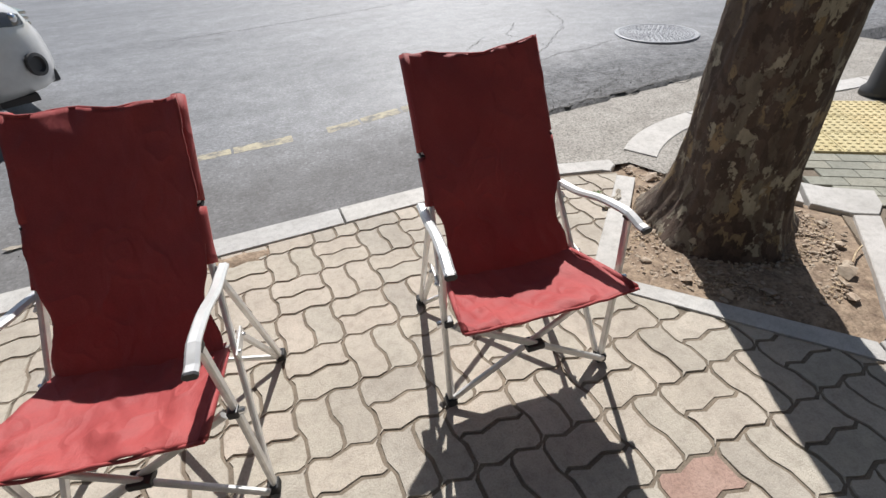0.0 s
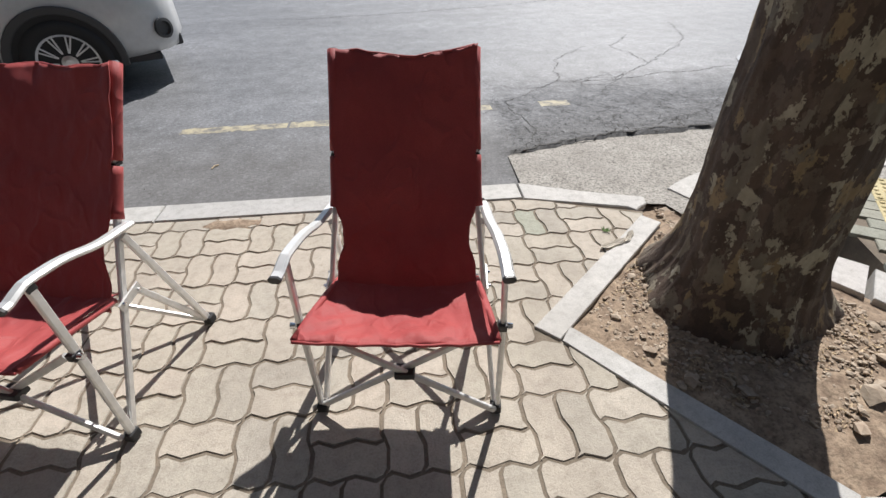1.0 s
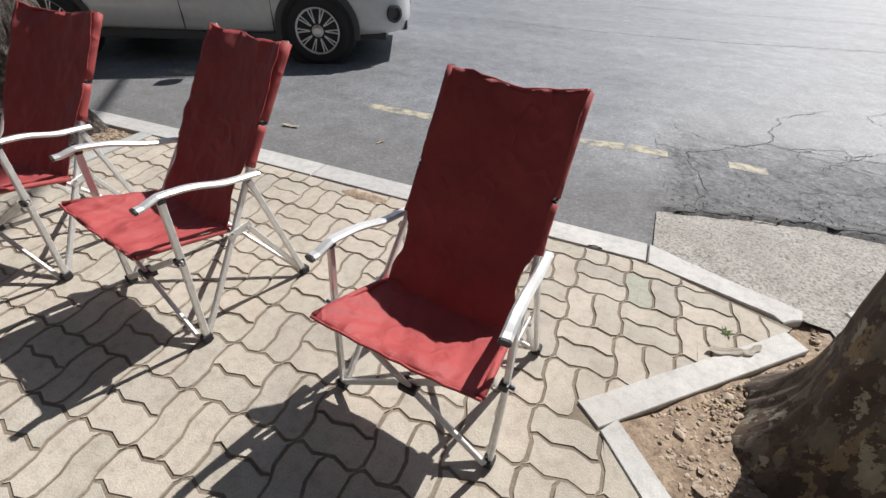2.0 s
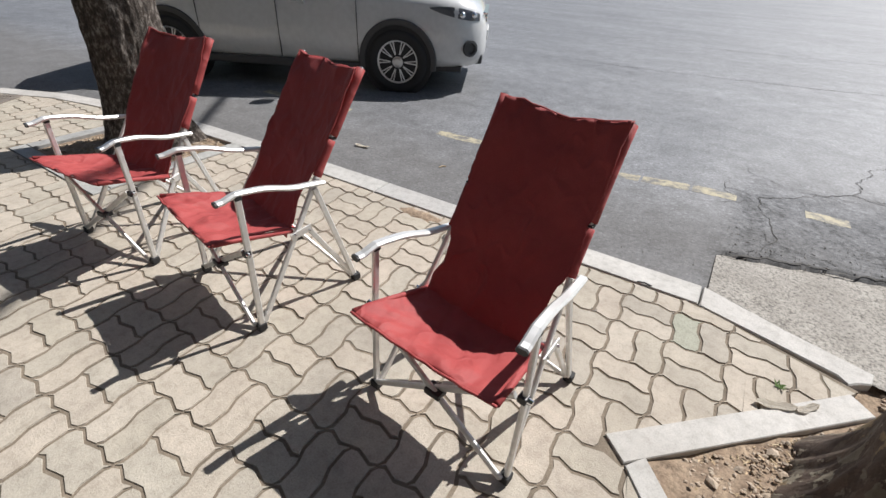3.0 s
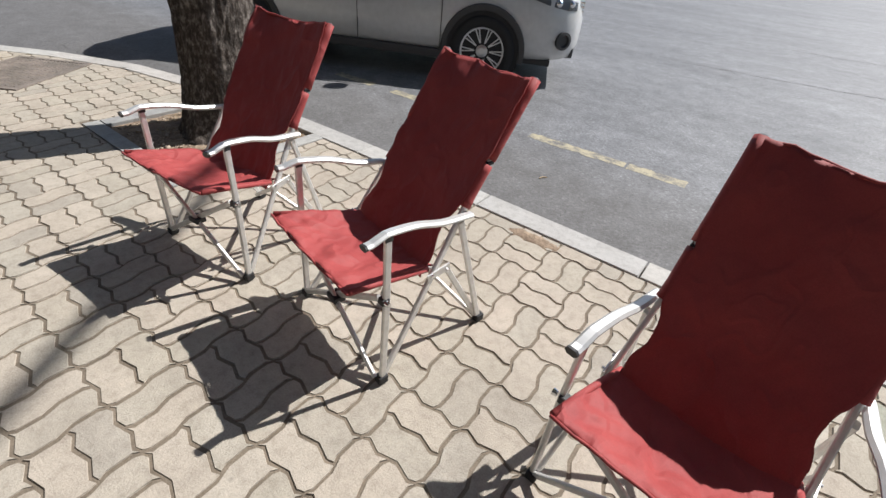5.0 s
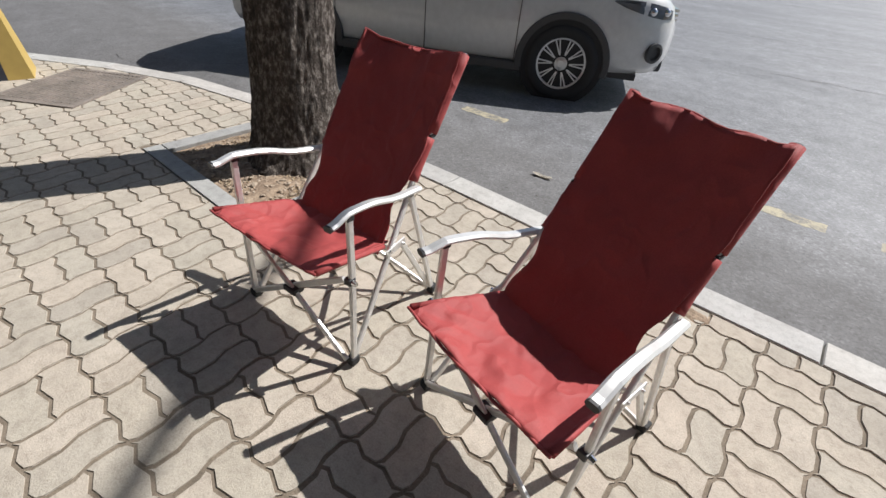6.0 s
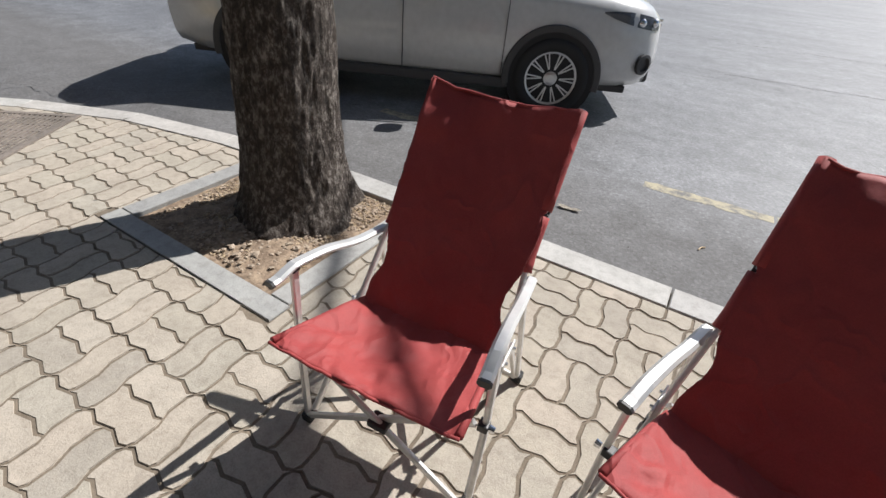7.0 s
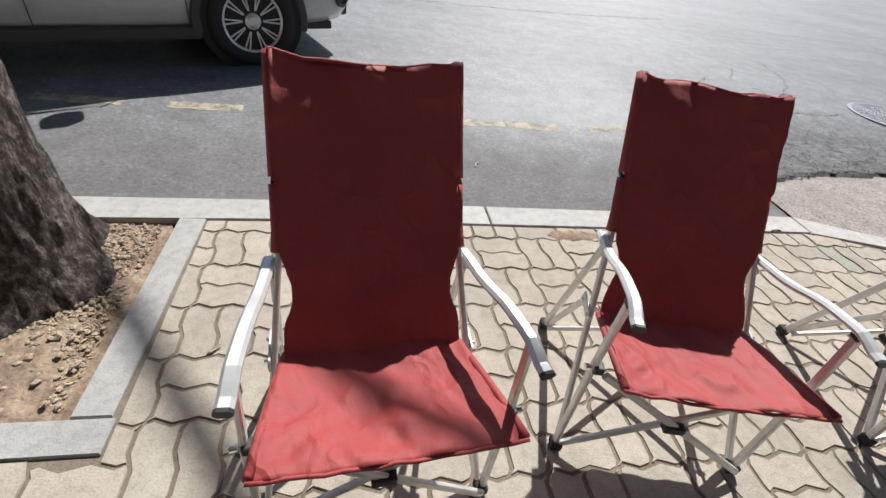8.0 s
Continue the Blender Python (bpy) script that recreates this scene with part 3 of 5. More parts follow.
# pit of the mottled tree, a square stood on its corner
PIT_A = [(1.11, -0.16), (1.81, 0.50), (2.50, -0.26), (1.79, -0.83)]
soil_bed([(1.08, -0.17), (1.83, 0.55), (2.56, -0.26), (1.79, -0.90)], (1.88, -0.06), "earth_bed", "dry brown earth with stones in a tree pit", 4.0)
pit = thing("tree_pit_edging", "pale granite edging stones round a tree pit, one end broken", "edging")
strip([(1.03, -0.155), (1.11, -0.228), (1.835, 0.478), (1.765, 0.555)], pit)
strip([(1.115, -0.235), (1.165, -0.165), (1.755, -0.845), (1.705, -0.935)], pit)
strip([(1.712, -0.945), (1.765, -0.85), (1.85, -0.86), (2.50, -0.30), (2.60, -0.36), (1.86, -0.98)], pit)
strip([(2.51, -0.29), (2.42, -0.14), (2.58, 0.03), (2.64, -0.06), (2.82, -0.20), (2.72, -0.30), (2.61, -0.35)], pit)
strip([(2.40, -0.12), (2.10, 0.30), (2.20, 0.40), (2.57, 0.05)], pit)
litter([(1.20, -0.16), (1.81, 0.42), (2.42, -0.25), (1.80, -0.74)], (1.88, -0.06), 0.30, 5, 2600, 900)
# pit of the dark tree, square to the kerb
PIT_B = [(-3.22, -0.20), (-2.22, -0.20), (-2.22, 0.75), (-3.22, 0.70)]
soil_bed([(-3.25, -0.23), (-2.20, -0.23), (-2.20, 0.76), (-3.25, 0.74)], (-2.80, 0.36), "earth_bed", "dry brown earth with wood chips in a tree pit", 9.0)
pit = thing("tree_pit_edging", "granite edging stones toned grey for shade and dirt, square to the kerb round a tree pit", "edging")
strip([(-3.335, -0.31), (-2.10, -0.31), (-2.10, -0.205), (-3.335, -0.205)], pit, mat=GRANITE_SHADE_DIRT)
strip([(-2.218, -0.20), (-2.112, -0.20), (-2.100, 0.755), (-2.208, 0.755)], pit, mat=GRANITE_SHADE_DIRT)
strip([(-3.335, -0.20), (-3.225, -0.20), (-3.225, 0.66), (-3.335, 0.655)], pit, mat=GRANITE_SHADE_DIRT)
litter([(-3.19, -0.16), (-2.26, -0.16), (-2.26, 0.72), (-3.19, 0.66)], (-2.75, 0.43), 0.27, 6, 3600, 2600)

STONES = [pebble_mesh(k, PEBBLE) for k in range(4)]
rnd = random.Random(11)
SPOTS = [(1.66, -0.50, 0.035), (1.92, -0.66, 0.035), (2.06, -0.55, 0.045), (2.22, -0.42, 0.035), (1.42, -0.30, 0.03), (1.36, -0.13, 0.024), (1.52, 0.10, 0.02), (2.30, -0.28, 0.03), (1.85, 0.36, 0.035), (1.93, 0.45, 0.045), (1.50, -0.44, 0.028), (2.12, -0.52, 0.03), (1.99, 0.30, 0.03), (-3.0, -0.1, 0.022), (-2.75, -0.12, 0.018), (-2.5, -0.05, 0.024), (-2.38, 0.1, 0.02), (-2.32, 0.6, 0.02), (-3.1, 0.05, 0.026), (-2.63, -0.08, 0.02)]
for i in range(70):
    SPOTS.append((rnd.uniform(1.2, 2.4), rnd.uniform(-0.7, 0.2), rnd.uniform(0.007, 0.019)))
for i in range(60):
    SPOTS.append((rnd.uniform(-3.15, -2.26), rnd.uniform(-0.17, 0.12), rnd.uniform(0.007, 0.020)))
for i, (x, y, s) in enumerate(SPOTS):
    if not (inside(PIT_A, x, y) or inside(PIT_B, x, y) or i < 20):
        continue
    ob = new("stone", STONES[i % 4])
    ob.matrix_basis = pose(x, y, 0.0, 0, 0, rnd.uniform(0, 360)) @ Matrix.Diagonal((s * 1.2, s, s * 0.9, 1))
    tagged(ob, "loose brown stone lying on the earth", "stone", "stones in the tree pits")


# loose earth and rubble where the kerb is broken
bm = bmesh.new()
grid = [[bm.verts.new((x, y, -0.028 + 0.02 * noise.noise((x * 9, y * 9, 3)) + 0.008 * noise.noise((x * 30, y * 30, 1)))) for x in np.linspace(1.70, 2.35, 20)] for y in np.linspace(0.30, 0.86, 18)]
for r0, r1 in zip(grid, grid[1:]):
    for k in range(19):
        bm.faces.new((r0[k], r0[k + 1], r1[k + 1], r1[k]))
tagged(part("rubble_earth", bm, SOIL, smooth=True), "earth and rubble where the kerb is broken", "soil", kind="structure")


litter([(1.88, 0.44), (2.05, 0.42), (2.06, 0.58), (1.99, 0.68), (1.88, 0.66)], (1.88, -0.06), 0.3, 15, 420, 60, -0.006)
rnd = random.Random(23)
for i in range(16):
    s = rnd.uniform(0.014, 0.04)
    ob = new("rubble_piece", STONES[i % 4])
    ob.matrix_basis = pose(rnd.uniform(1.88, 2.06), rnd.uniform(0.44, 0.70), -0.024, 0, 0, rnd.uniform(0, 360)) @ Matrix.Diagonal((s * 1.4, s, s * 0.7, 1))
    tagged(ob, "broken piece of pale concrete rubble by the kerb", "rubble", "rubble by the broken kerb")


# ---- trees ----
def trunk_mesh(base, top, r0, r1, flare, height, seed, lobes, wobble, furrow=0.0):
    """A trunk with root flare; a height above the ground maps to a drifted centre and radius."""
    bm = bmesh.new()
    n, m = (150, 130) if furrow else (72, 70)
    rings = []
    for j in range(m + 1):
        h = -0.12 + (height + 0.12) * (j / m) ** 1.25
        f = max(0.0, h) / height
        c = Vector(base).lerp(Vector(top), f)
        r = r0 + (r1 - r0) * f + flare * math.exp(-max(h, 0) / 0.17)
        ring = []
        for k in range(n):
            a = 2 * math.pi * k / n
            root = flare * 0.55 * math.exp(-max(h, 0) / 0.14) * sum(math.cos(q * a + p) for q, p in lobes) / len(lobes)
            rr = r + root + wobble * noise.noise((math.cos(a) * 2.2, math.sin(a) * 2.2, h * 1.9 + seed)) + wobble * 0.3 * noise.noise((math.cos(a) * 9, math.sin(a) * 9, h * 5 + seed))
            if furrow:
                rr += furrow * (abs(noise.noise((math.cos(a) * 11, math.sin(a) * 11, h * 6.5 + seed))) * 2 - 0.6 + 0.5 * noise.noise((math.cos(a) * 26, math.sin(a) * 26, h * 17)))
            ring.append(bm.verts.new((c.x + rr * math.cos(a), c.y + rr * math.sin(a), h)))
        rings.append(ring)
    for q0, q1 in zip(rings, rings[1:]):
        for k in range(n):
            bm.faces.new((q0[k], q0[(k + 1) % n], q1[(k + 1) % n], q1[k]))
    bm.faces.new(rings[-1])
    return bm


def limb_mesh(p0, d, length, r, seed):
    bm = bmesh.new()
    p, d = Vector(p0), Vector(d).normalized()
    rings, steps, ends = [], 9, []
    for i in range(steps + 1):
        rr = r * (1 - 0.8 * i / steps)
        side = d.cross(Vector((0, 0, 1))).normalized()
        top = side.cross(d)
        rings.append([bm.verts.new(p + side * rr * math.cos(a * math.pi / 4) + top * rr * math.sin(a * math.pi / 4)) for a in range(8)])
        ends.append(p.copy())
        d = (d + Vector((noise.noise((i, seed, 0)), noise.noise((i, seed, 7)), 0.10 + 0.3 * noise.noise((i, seed, 3)))) * 0.22).normalized()
        p = p + d * length / steps
    for q0, q1 in zip(rings, rings[1:]):
        for k in range(8):
            bm.faces.new((q0[k], q0[(k + 1) % 8], q1[(k + 1) % 8], q1[k]))
    bm.faces.new(rings[-1])
    return bm, ends


def tree(label, base, top, r0, r1, flare, bark, seed, lobes, wobble, furrow=0.0):
    x, y = base
    t = thing("tree", label, "tree", m=pose(x, y, 0))
    rel = Vector(top) - Vector((x, y, 0))
    part("trunk", trunk_mesh((0, 0, 0), rel, r0, r1, flare, rel.z, seed, lobes, wobble, furrow), bark, t, smooth=True)
    rnd = random.Random(seed)
    tips = []
    for i in range(7):
        a = 2 * math.pi * i / 7 + rnd.uniform(-0.3, 0.3)
        bm, ends = limb_mesh(rel + Vector((0, 0, -rnd.uniform(0.0, 0.9))), (math.cos(a), math.sin(a), rnd.uniform(0.9, 1.6)), rnd.uniform(2.0, 2.9), r1 * 0.5, seed * 7 + i)
        part("limb", bm, bark, t, smooth=True)
        tips += ends[4:]
    verts, faces = [], []
    for p in tips:
        for k in range(140):
            q = p + Vector((rnd.gauss(0, 0.42), rnd.gauss(0, 0.42), rnd.gauss(0.1, 0.36)))
            s = rnd.uniform(0.05, 0.10)
            m = Euler((rnd.uniform(-1, 1), rnd.uniform(-1, 1), rnd.uniform(0, 6.28))).to_matrix()
            o = len(verts)
            for c in ((0, -s, 0), (s * 0.8, 0, 0.02), (0, s * 1.2, 0), (-s * 0.8, 0, 0.02)):
                verts.append(q + m @ Vector(c))
            faces += [(o, o + 1, o + 2), (o, o + 2, o + 3)]
    me = bpy.data.meshes.new("crown")
    me.from_pydata(verts, [], faces)
    me.materials.append(LEAF)
    crown = new("crown", me)
    crown.parent = t


tree("mottled plane tree trunk with flaking olive and cream bark", (1.866, -0.045), (1.60, -0.16, 4.2), 0.228, 0.145, 0.118, BARK_PLANE, 3, [(3, 0.6), (5, 2.0), (2, 1.1)], 0.030, 0.004)
tree("tall tree with dark brown deeply furrowed bark", (-2.69, 0.405), (-2.72, 0.57, 4.6), 0.240, 0.195, 0.11, BARK_DARK, 8, [(4, 0.3), (6, 1.0), (3, 2.6)], 0.020, 0.011)

# ---- folding armchairs ----
ALU_TUBE = flat_section(0.024, 0.015, 0.5)


def sling(fold, rows, half, sag, seed):
    """A grid of canvas with two faces: rows of (y, z), half widths and sags along them."""
    bm = bmesh.new()
    n = 44
    front, back = [], []
    for i, (y, z) in enumerate(rows):
        a, b = Vector((0, *rows[max(i - 1, 0)])), Vector((0, *rows[min(i + 1, len(rows) - 1)]))
        d = (b - a).normalized()
        nrm = Vector((0, -d.z, d.y))
        if nrm.z < 0:
            nrm = -nrm
        r0, r1 = [], []
        for k in range(n + 1):
            u = -1 + 2 * k / n
            x = u * (half[i] + 0.0035 * noise.noise((seed, y * 22, z * 22)) + 0.002 * noise.noise((seed + 4, y * 60, z * 60)))
            off = -sag[i] * (1 - u * u) ** 0.8
            off += 0.007 * noise.noise((x * 7 + seed, y * 9, z * 9)) + 0.0040 * noise.noise((x * 19, y * 12 + seed, z * 12))
            off -= fold * max(0.0, 0.30 - abs(noise.noise((x * 11 + y * 5 + seed, y * 4, z * 5)))) / 0.30
            off += 0.0030 * noise.noise((x * 38, y * 26, z * 26 + seed))
            p = Vector((x, y, z)) + nrm * off
            r0.append(bm.verts.new(p + nrm * 0.002))
            r1.append(bm.verts.new(p - nrm * 0.002))
        front.append(r0)
        back.append(r1)
    for g, flip in ((front, False), (back, True)):
        for q0, q1 in zip(g, g[1:]):
            for k in range(n):
                f = (q0[k], q0[k + 1], q1[k + 1], q1[k])
                bm.faces.new(f[::-1] if flip else f)
    m = len(rows)
    for k in range(n):
        bm.faces.new((front[0][k + 1], front[0][k], back[0][k], back[0][k + 1]))
        bm.faces.new((front[m - 1][k], front[m - 1][k + 1], back[m - 1][k + 1], back[m - 1][k]))
    for i in range(m - 1):
        bm.faces.new((front[i][0], front[i + 1][0], back[i + 1][0], back[i][0]))
        bm.faces.new((front[i + 1][n], front[i][n], back[i][n], back[i + 1][n]))
    bmesh.ops.recalc_face_normals(bm, faces=bm.faces)
    return bm, front


def armchair(m, label, top_y, top_z, seed, slack=0.030, rise=0.0, taper=0.0, tucks=()):
    """A high-backed folding armchair; its front feet stand on the local x axis, it faces -y."""
    chair = thing("folding_armchair", label, "chair", "red folding armchairs", m)
    slope = top_y / top_z

    def pole(z, side, out=0.0):
        return Vector((side * (0.272 - 0.058 * min(1, z / 0.6) + 0.012 * max(0.0, z - 0.6) - taper * 1.6 * smoothstep(0.5, top_z, z) + out), slope * z, z))

    # backrest: from the crease up to the top hem
    rows, half, sag = [], [], []
    z_c = 0.366
    z_b = 0.335
    m_b = 56
    for i in range(m_b + 1):
        z = z_b + (top_z + 0.006 - z_b) * i / m_b
        neck = smoothstep(0.41, 0.485, z) * (1 - smoothstep(0.500, 0.572, z))
        rows.append((slope * z - 0.023, z))
        half.append(0.213 - 0.022 * neck + (0.012 - taper) * smoothstep(0.56, 0.66, z) - taper * smoothstep(0.6, top_z, z) * 0.6 - 0.008 * math.exp(-((z - 0.70) / 0.012) ** 2))
        f = i / m_b
        sag.append(0.006 + 0.016 * math.sin(math.pi * min(1, f * 0.9 + 0.1)) + 0.004 * (1 - smoothstep(0.0, 0.18, f)))
    bm, grid = sling(0.0022, rows, half, sag, seed)
    def hem_tuck(u, z):
        """Slack hollows under the top hem, where the canvas falls backwards."""
        return sum(deep * math.exp(-((u - at) / wide) ** 2) * smoothstep(top_z - tall, top_z + 0.01, z) for at, wide, tall, deep in tucks)

    # uneven top hem: corners pulled up, the middle slack
    for v in bm.verts:
        f = smoothstep(0.78, top_z, v.co.z)
        u = v.co.x / 0.23
        v.co.z += f * (0.014 * abs(u) ** 3 - 0.012 * (1 - u * u) + 0.016 * noise.noise((u * 2.2, seed, 1)))
        v.co.y += f * 0.020 * noise.noise((u * 2.6, seed + 3, 4)) + hem_tuck(u, v.co.z)
    part("backrest", bm, CANVAS, chair, smooth=True)
    for side in (-1, 1):
        # sewn sleeves round the back poles
        for z0, z1 in ((0.560, 0.692), (0.706, top_z + 0.004)):
            bm = bmesh.new()
            pts = [pole(z0 + (z1 - z0) * k / 6, side) for k in range(7)]
            sweep(bm, pts, [(a * (1 + 0.12 * math.sin(3 * i)), b) for i, (a, b) in enumerate(round_section(0.0178, 10))])
            part("pole_sleeve", bm, CANVAS, chair, smooth=True)
    bm = bmesh.new()
    sweep(bm, [((0.218 - taper * 1.6) * (k / 6 - 1), top_y * 1.006 - 0.021 + 0.006 * (1 - (k / 6 - 1) ** 2) + 0.020 * noise.noise(((k / 6 - 1) * 2.6, seed + 3, 4)) + hem_tuck((k / 6 - 1) * 0.94, top_z + 0.01), top_z + 0.010 - 0.020 * (1 - (k / 6 - 1) ** 2) + 0.016 * noise.noise(((k / 6 - 1) * 2.2, seed, 1))) for k in range(13)], round_section(0.0045, 8))
    part("top_hem", bm, CANVAS, chair, smooth=True)
    # seat: from the crease to the front hem
    rows, half, sag = [], [], []
    m_s = 36
    for i in range(m_s + 1):
        f = i / m_s
        y = slope * z_c + 0.012 - (slope * z_c + 0.012 + 0.105) * f
        z = z_c + (0.084 + rise) * f + 0.004 * math.sin(f * math.pi) - 0.006 * smoothstep(0.93, 1, f)
        rows.append((y, z))
        half.append(0.214 + 0.042 * f)
        sag.append(0.007 + slack * math.sin(math.pi * min(1, f * 0.9 + 0.06)) * (1 - 0.7 * f * f))
    bm, grid = sling(0.006, rows, half, sag, seed + 5)
    for v in bm.verts:
        r = math.hypot((v.co.x - 0.02) * 5, (v.co.y + 0.0) * 7)
        v.co.z += 0.007 * math.sin(9 * r + seed) * math.exp(-r * 1.4) + 0.006 * math.sin(34 * (v.co.x + 0.6 * v.co.y)) * math.exp(-((v.co.x - 0.05) / 0.09) ** 2) + 0.005 * math.sin(60 * (v.co.x - 1.3 * v.co.y)) * math.exp(-((v.co.x + 0.17) / 0.06) ** 2 - ((v.co.y + 0.02) / 0.09) ** 2)
    part("seat", bm, CANVAS, chair, smooth=True)
    bm = bmesh.new()
    sweep(bm, [(0.258 * (-1 + k / 8), -0.106 + 0.004 * noise.noise((k * 0.8, seed, 2)), 0.444 + rise - 0.012 * (1 - (k / 8 - 1) ** 2) + 0.004 * noise.noise((k * 0.7, seed, 9))) for k in range(17)], round_section(0.0045, 8))
    part("front_hem", bm, CANVAS, chair, smooth=True)
    for side in (-1, 1):
        s = side
        bm = bmesh.new()
        sweep(bm, [(s * 0.216, 0.225, 0.358), (s * 0.230, 0.12, 0.388 + rise * 0.33), (s * 0.243, 0.01, 0.418 + rise * 0.67), (s * 0.254, -0.098, 0.443 + rise)], round_section(0.010, 10))
        part("seat_rail", bm, CANVAS, chair, smooth=True)
        # back pole, from the front foot up through the sleeve
        bm = bmesh.new()
        sweep(bm, [pole(0.02, s), pole(0.3, s), pole(0.60, s), pole(top_z, s)], ALU_TUBE, Vector((s, 0, 0)))
        part("back_pole", bm, ALUMINIUM, chair)
        bm = bmesh.new()
        p = pole(top_z, s)
        lathe(bm, [(0.012, -0.01), (0.013, 0.006), (0.009, 0.010)], 12, p)
        part("pole_cap", bm, BLACK_PLASTIC, chair)
        bm = bmesh.new()
        p = pole(0.699, s)
        box(bm, p - Vector((0.013, 0.014, 0.006)), p + Vector((0.013, 0.014, 0.006)), 0.003)
        part("clip", bm, BLACK_PLASTIC, chair)
        # front post up to the armrest
        bm = bmesh.new()
        sweep(bm, [(s * 0.280, 0.0, 0.02), (s * 0.281, 0.012, 0.35), (s * 0.274, 0.02, 0.60)], ALU_TUBE, Vector((s, 0, 0)))
        part("front_post", bm, ALUMINIUM, chair)
        # armrest: a flat curved bar with its tip turned down
        arm = []
        for k in range(19):
            f = k / 18
            y = -0.058 + 0.438 * f
            z = 0.628 - 0.090 * f - 0.030 * (1 - smoothstep(0, 0.20, f)) + 0.006 * math.sin(2 * math.pi * smoothstep(0.1, 1.0, f))
            arm.append((s * (0.275 - 0.036 * f), y, z))
        bm = bmesh.new()
        sweep(bm, arm, flat_section(0.031, 0.018, 0.75))
        rest = part("armrest", bm, MATT_ALUMINIUM, chair, "smooth curved pale aluminium armrest")
        bm = bmesh.new()
        d = (Vector(arm[0]) - Vector(arm[1])).normalized()
        sweep(bm, [Vector(arm[0]) - d * 0.004, Vector(arm[0]) + d * 0.0035], flat_section(0.032, 0.019, 0.7))
        part("end_cap", bm, BLACK_PLASTIC, rest)
        bm = bmesh.new()
        box(bm, (s * 0.273 - 0.009, 0.008, 0.588), (s * 0.273 + 0.009, 0.034, 0.612), 0.003)
        part("hinge_block", bm, BLACK_PLASTIC, chair)
        # rear leg and its strut
        foot = Vector((s * 0.252, 0.486, 0.018))
        bm = bmesh.new()
        sweep(bm, [pole(0.52, s, 0.012), foot], ALU_TUBE, Vector((s, 0, 0)))
        part("rear_leg", bm, ALUMINIUM, chair)
        bm = bmesh.new()
        sweep(bm, [pole(0.355, s, 0.004) + Vector((0, 0.05, 0.008)), foot + Vector((-s * 0.012, -0.005, 0.008))], flat_section(0.022, 0.013, 0.5), Vector((s, 0, 0)))
        part("strut", bm, ALUMINIUM, chair)
        bm = bmesh.new()
        q = pole(0.355, s, 0.010)
        sweep(bm, [q + Vector((0, -0.03, -0.008)), q + Vector((0, 0.065, 0.010))], flat_section(0.006, 0.030, 0.4), Vector((0, 0, 1)))
        part("bracket", bm, ALUMINIUM, chair)
        for z_r, y_r in ((0.355, q.y + 0.05), (0.355, q.y - 0.015)):
            bm = bmesh.new()
            bmesh.ops.create_cone(bm, cap_ends=True, segments=10, radius1=0.006, radius2=0.005, depth=0.010, matrix=Matrix.Translation((q.x + s * 0.006, y_r, z_r + 0.002)) @ pose(0, 0, 0, 0, 90, 0))
            part("rivet", bm, CHROME, chair)
        # clamp where seat rail, post and crossbar meet
        bm = bmesh.new()
        box(bm, (s * 0.274 - 0.010, -0.008, 0.364), (s * 0.274 + 0.016, 0.020, 0.388), 0.004)
        part("clamp", bm, BLACK_PLASTIC, chair)
        bm = bmesh.new()
        bmesh.ops.create_cone(bm, cap_ends=True, segments=12, radius1=0.010, radius2=0.008, depth=0.014, matrix=Matrix.Translation((s * 0.298, 0.006, 0.376)) @ pose(0, 0, 0, 0, 90, 0))
        part("knob", bm, CHROME, chair)
        # crossed bars under the seat
        bm = bmesh.new()
        sweep(bm, [(s * 0.270, -0.016 - 0.008 * s, 0.030), (-s * 0.255, -0.004 - 0.008 * s, 0.372)], flat_section(0.022, 0.014, 0.5), Vector((0, 1, 0)))
        part("crossbar", bm, ALUMINIUM, chair)
        bm = bmesh.new()
        sweep(bm, [(s * 0.246, 0.463 + 0.008 * s, 0.030), (-s * 0.225, 0.27 + 0.008 * s, 0.335)], flat_section(0.020, 0.013, 0.5), Vector((0, 1, 0)))
        part("crossbar", bm, ALUMINIUM, chair)
        for y_f, x_f in ((0.0, 0.276), (0.491, 0.252)):
            bm = bmesh.new()
            box(bm, (s * x_f - 0.017, y_f - 0.020, 0.0), (s * x_f + 0.017, y_f + 0.018, 0.034), 0.006)
            part("rubber_foot", bm, RUBBER, chair)
    bm = bmesh.new()
    box(bm, (-0.030, -0.034, 0.188), (0.030, 0.012, 0.212), 0.006)
    part("cross_hub", bm, BLACK_PLASTIC, chair)
    return chair


armchair(pose(-1.383, -0.501, 0.004, 0, 0, 4.8), "red canvas folding armchair with aluminium frame beside the dark tree", 0.622, 0.934, 1.0, 0.030, 0.014, 0.0, ((-0.86, 0.10, 0.07, 0.011), (-0.48, 0.10, 0.045, 0.010)))
armchair(pose(-0.578, -0.427, 0.004, 0, 0, -11.7), "red canvas folding armchair with aluminium frame in the middle of three", 0.616, 0.940, 6.4, 0.026, 0.0, 0.004, ((-0.42, 0.20, 0.055, 0.026), (-0.22, 0.08, 0.09, 0.012)))
armchair(pose(0.544, -0.463, 0.004, 0, 0, -5.8), "red canvas folding armchair with aluminium frame beside the mottled tree", 0.560, 0.955, 3.3, 0.046, -0.008, 0.006, ((-0.62, 0.10, 0.085, 0.016), (-0.30, 0.10, 0.05, 0.012)))


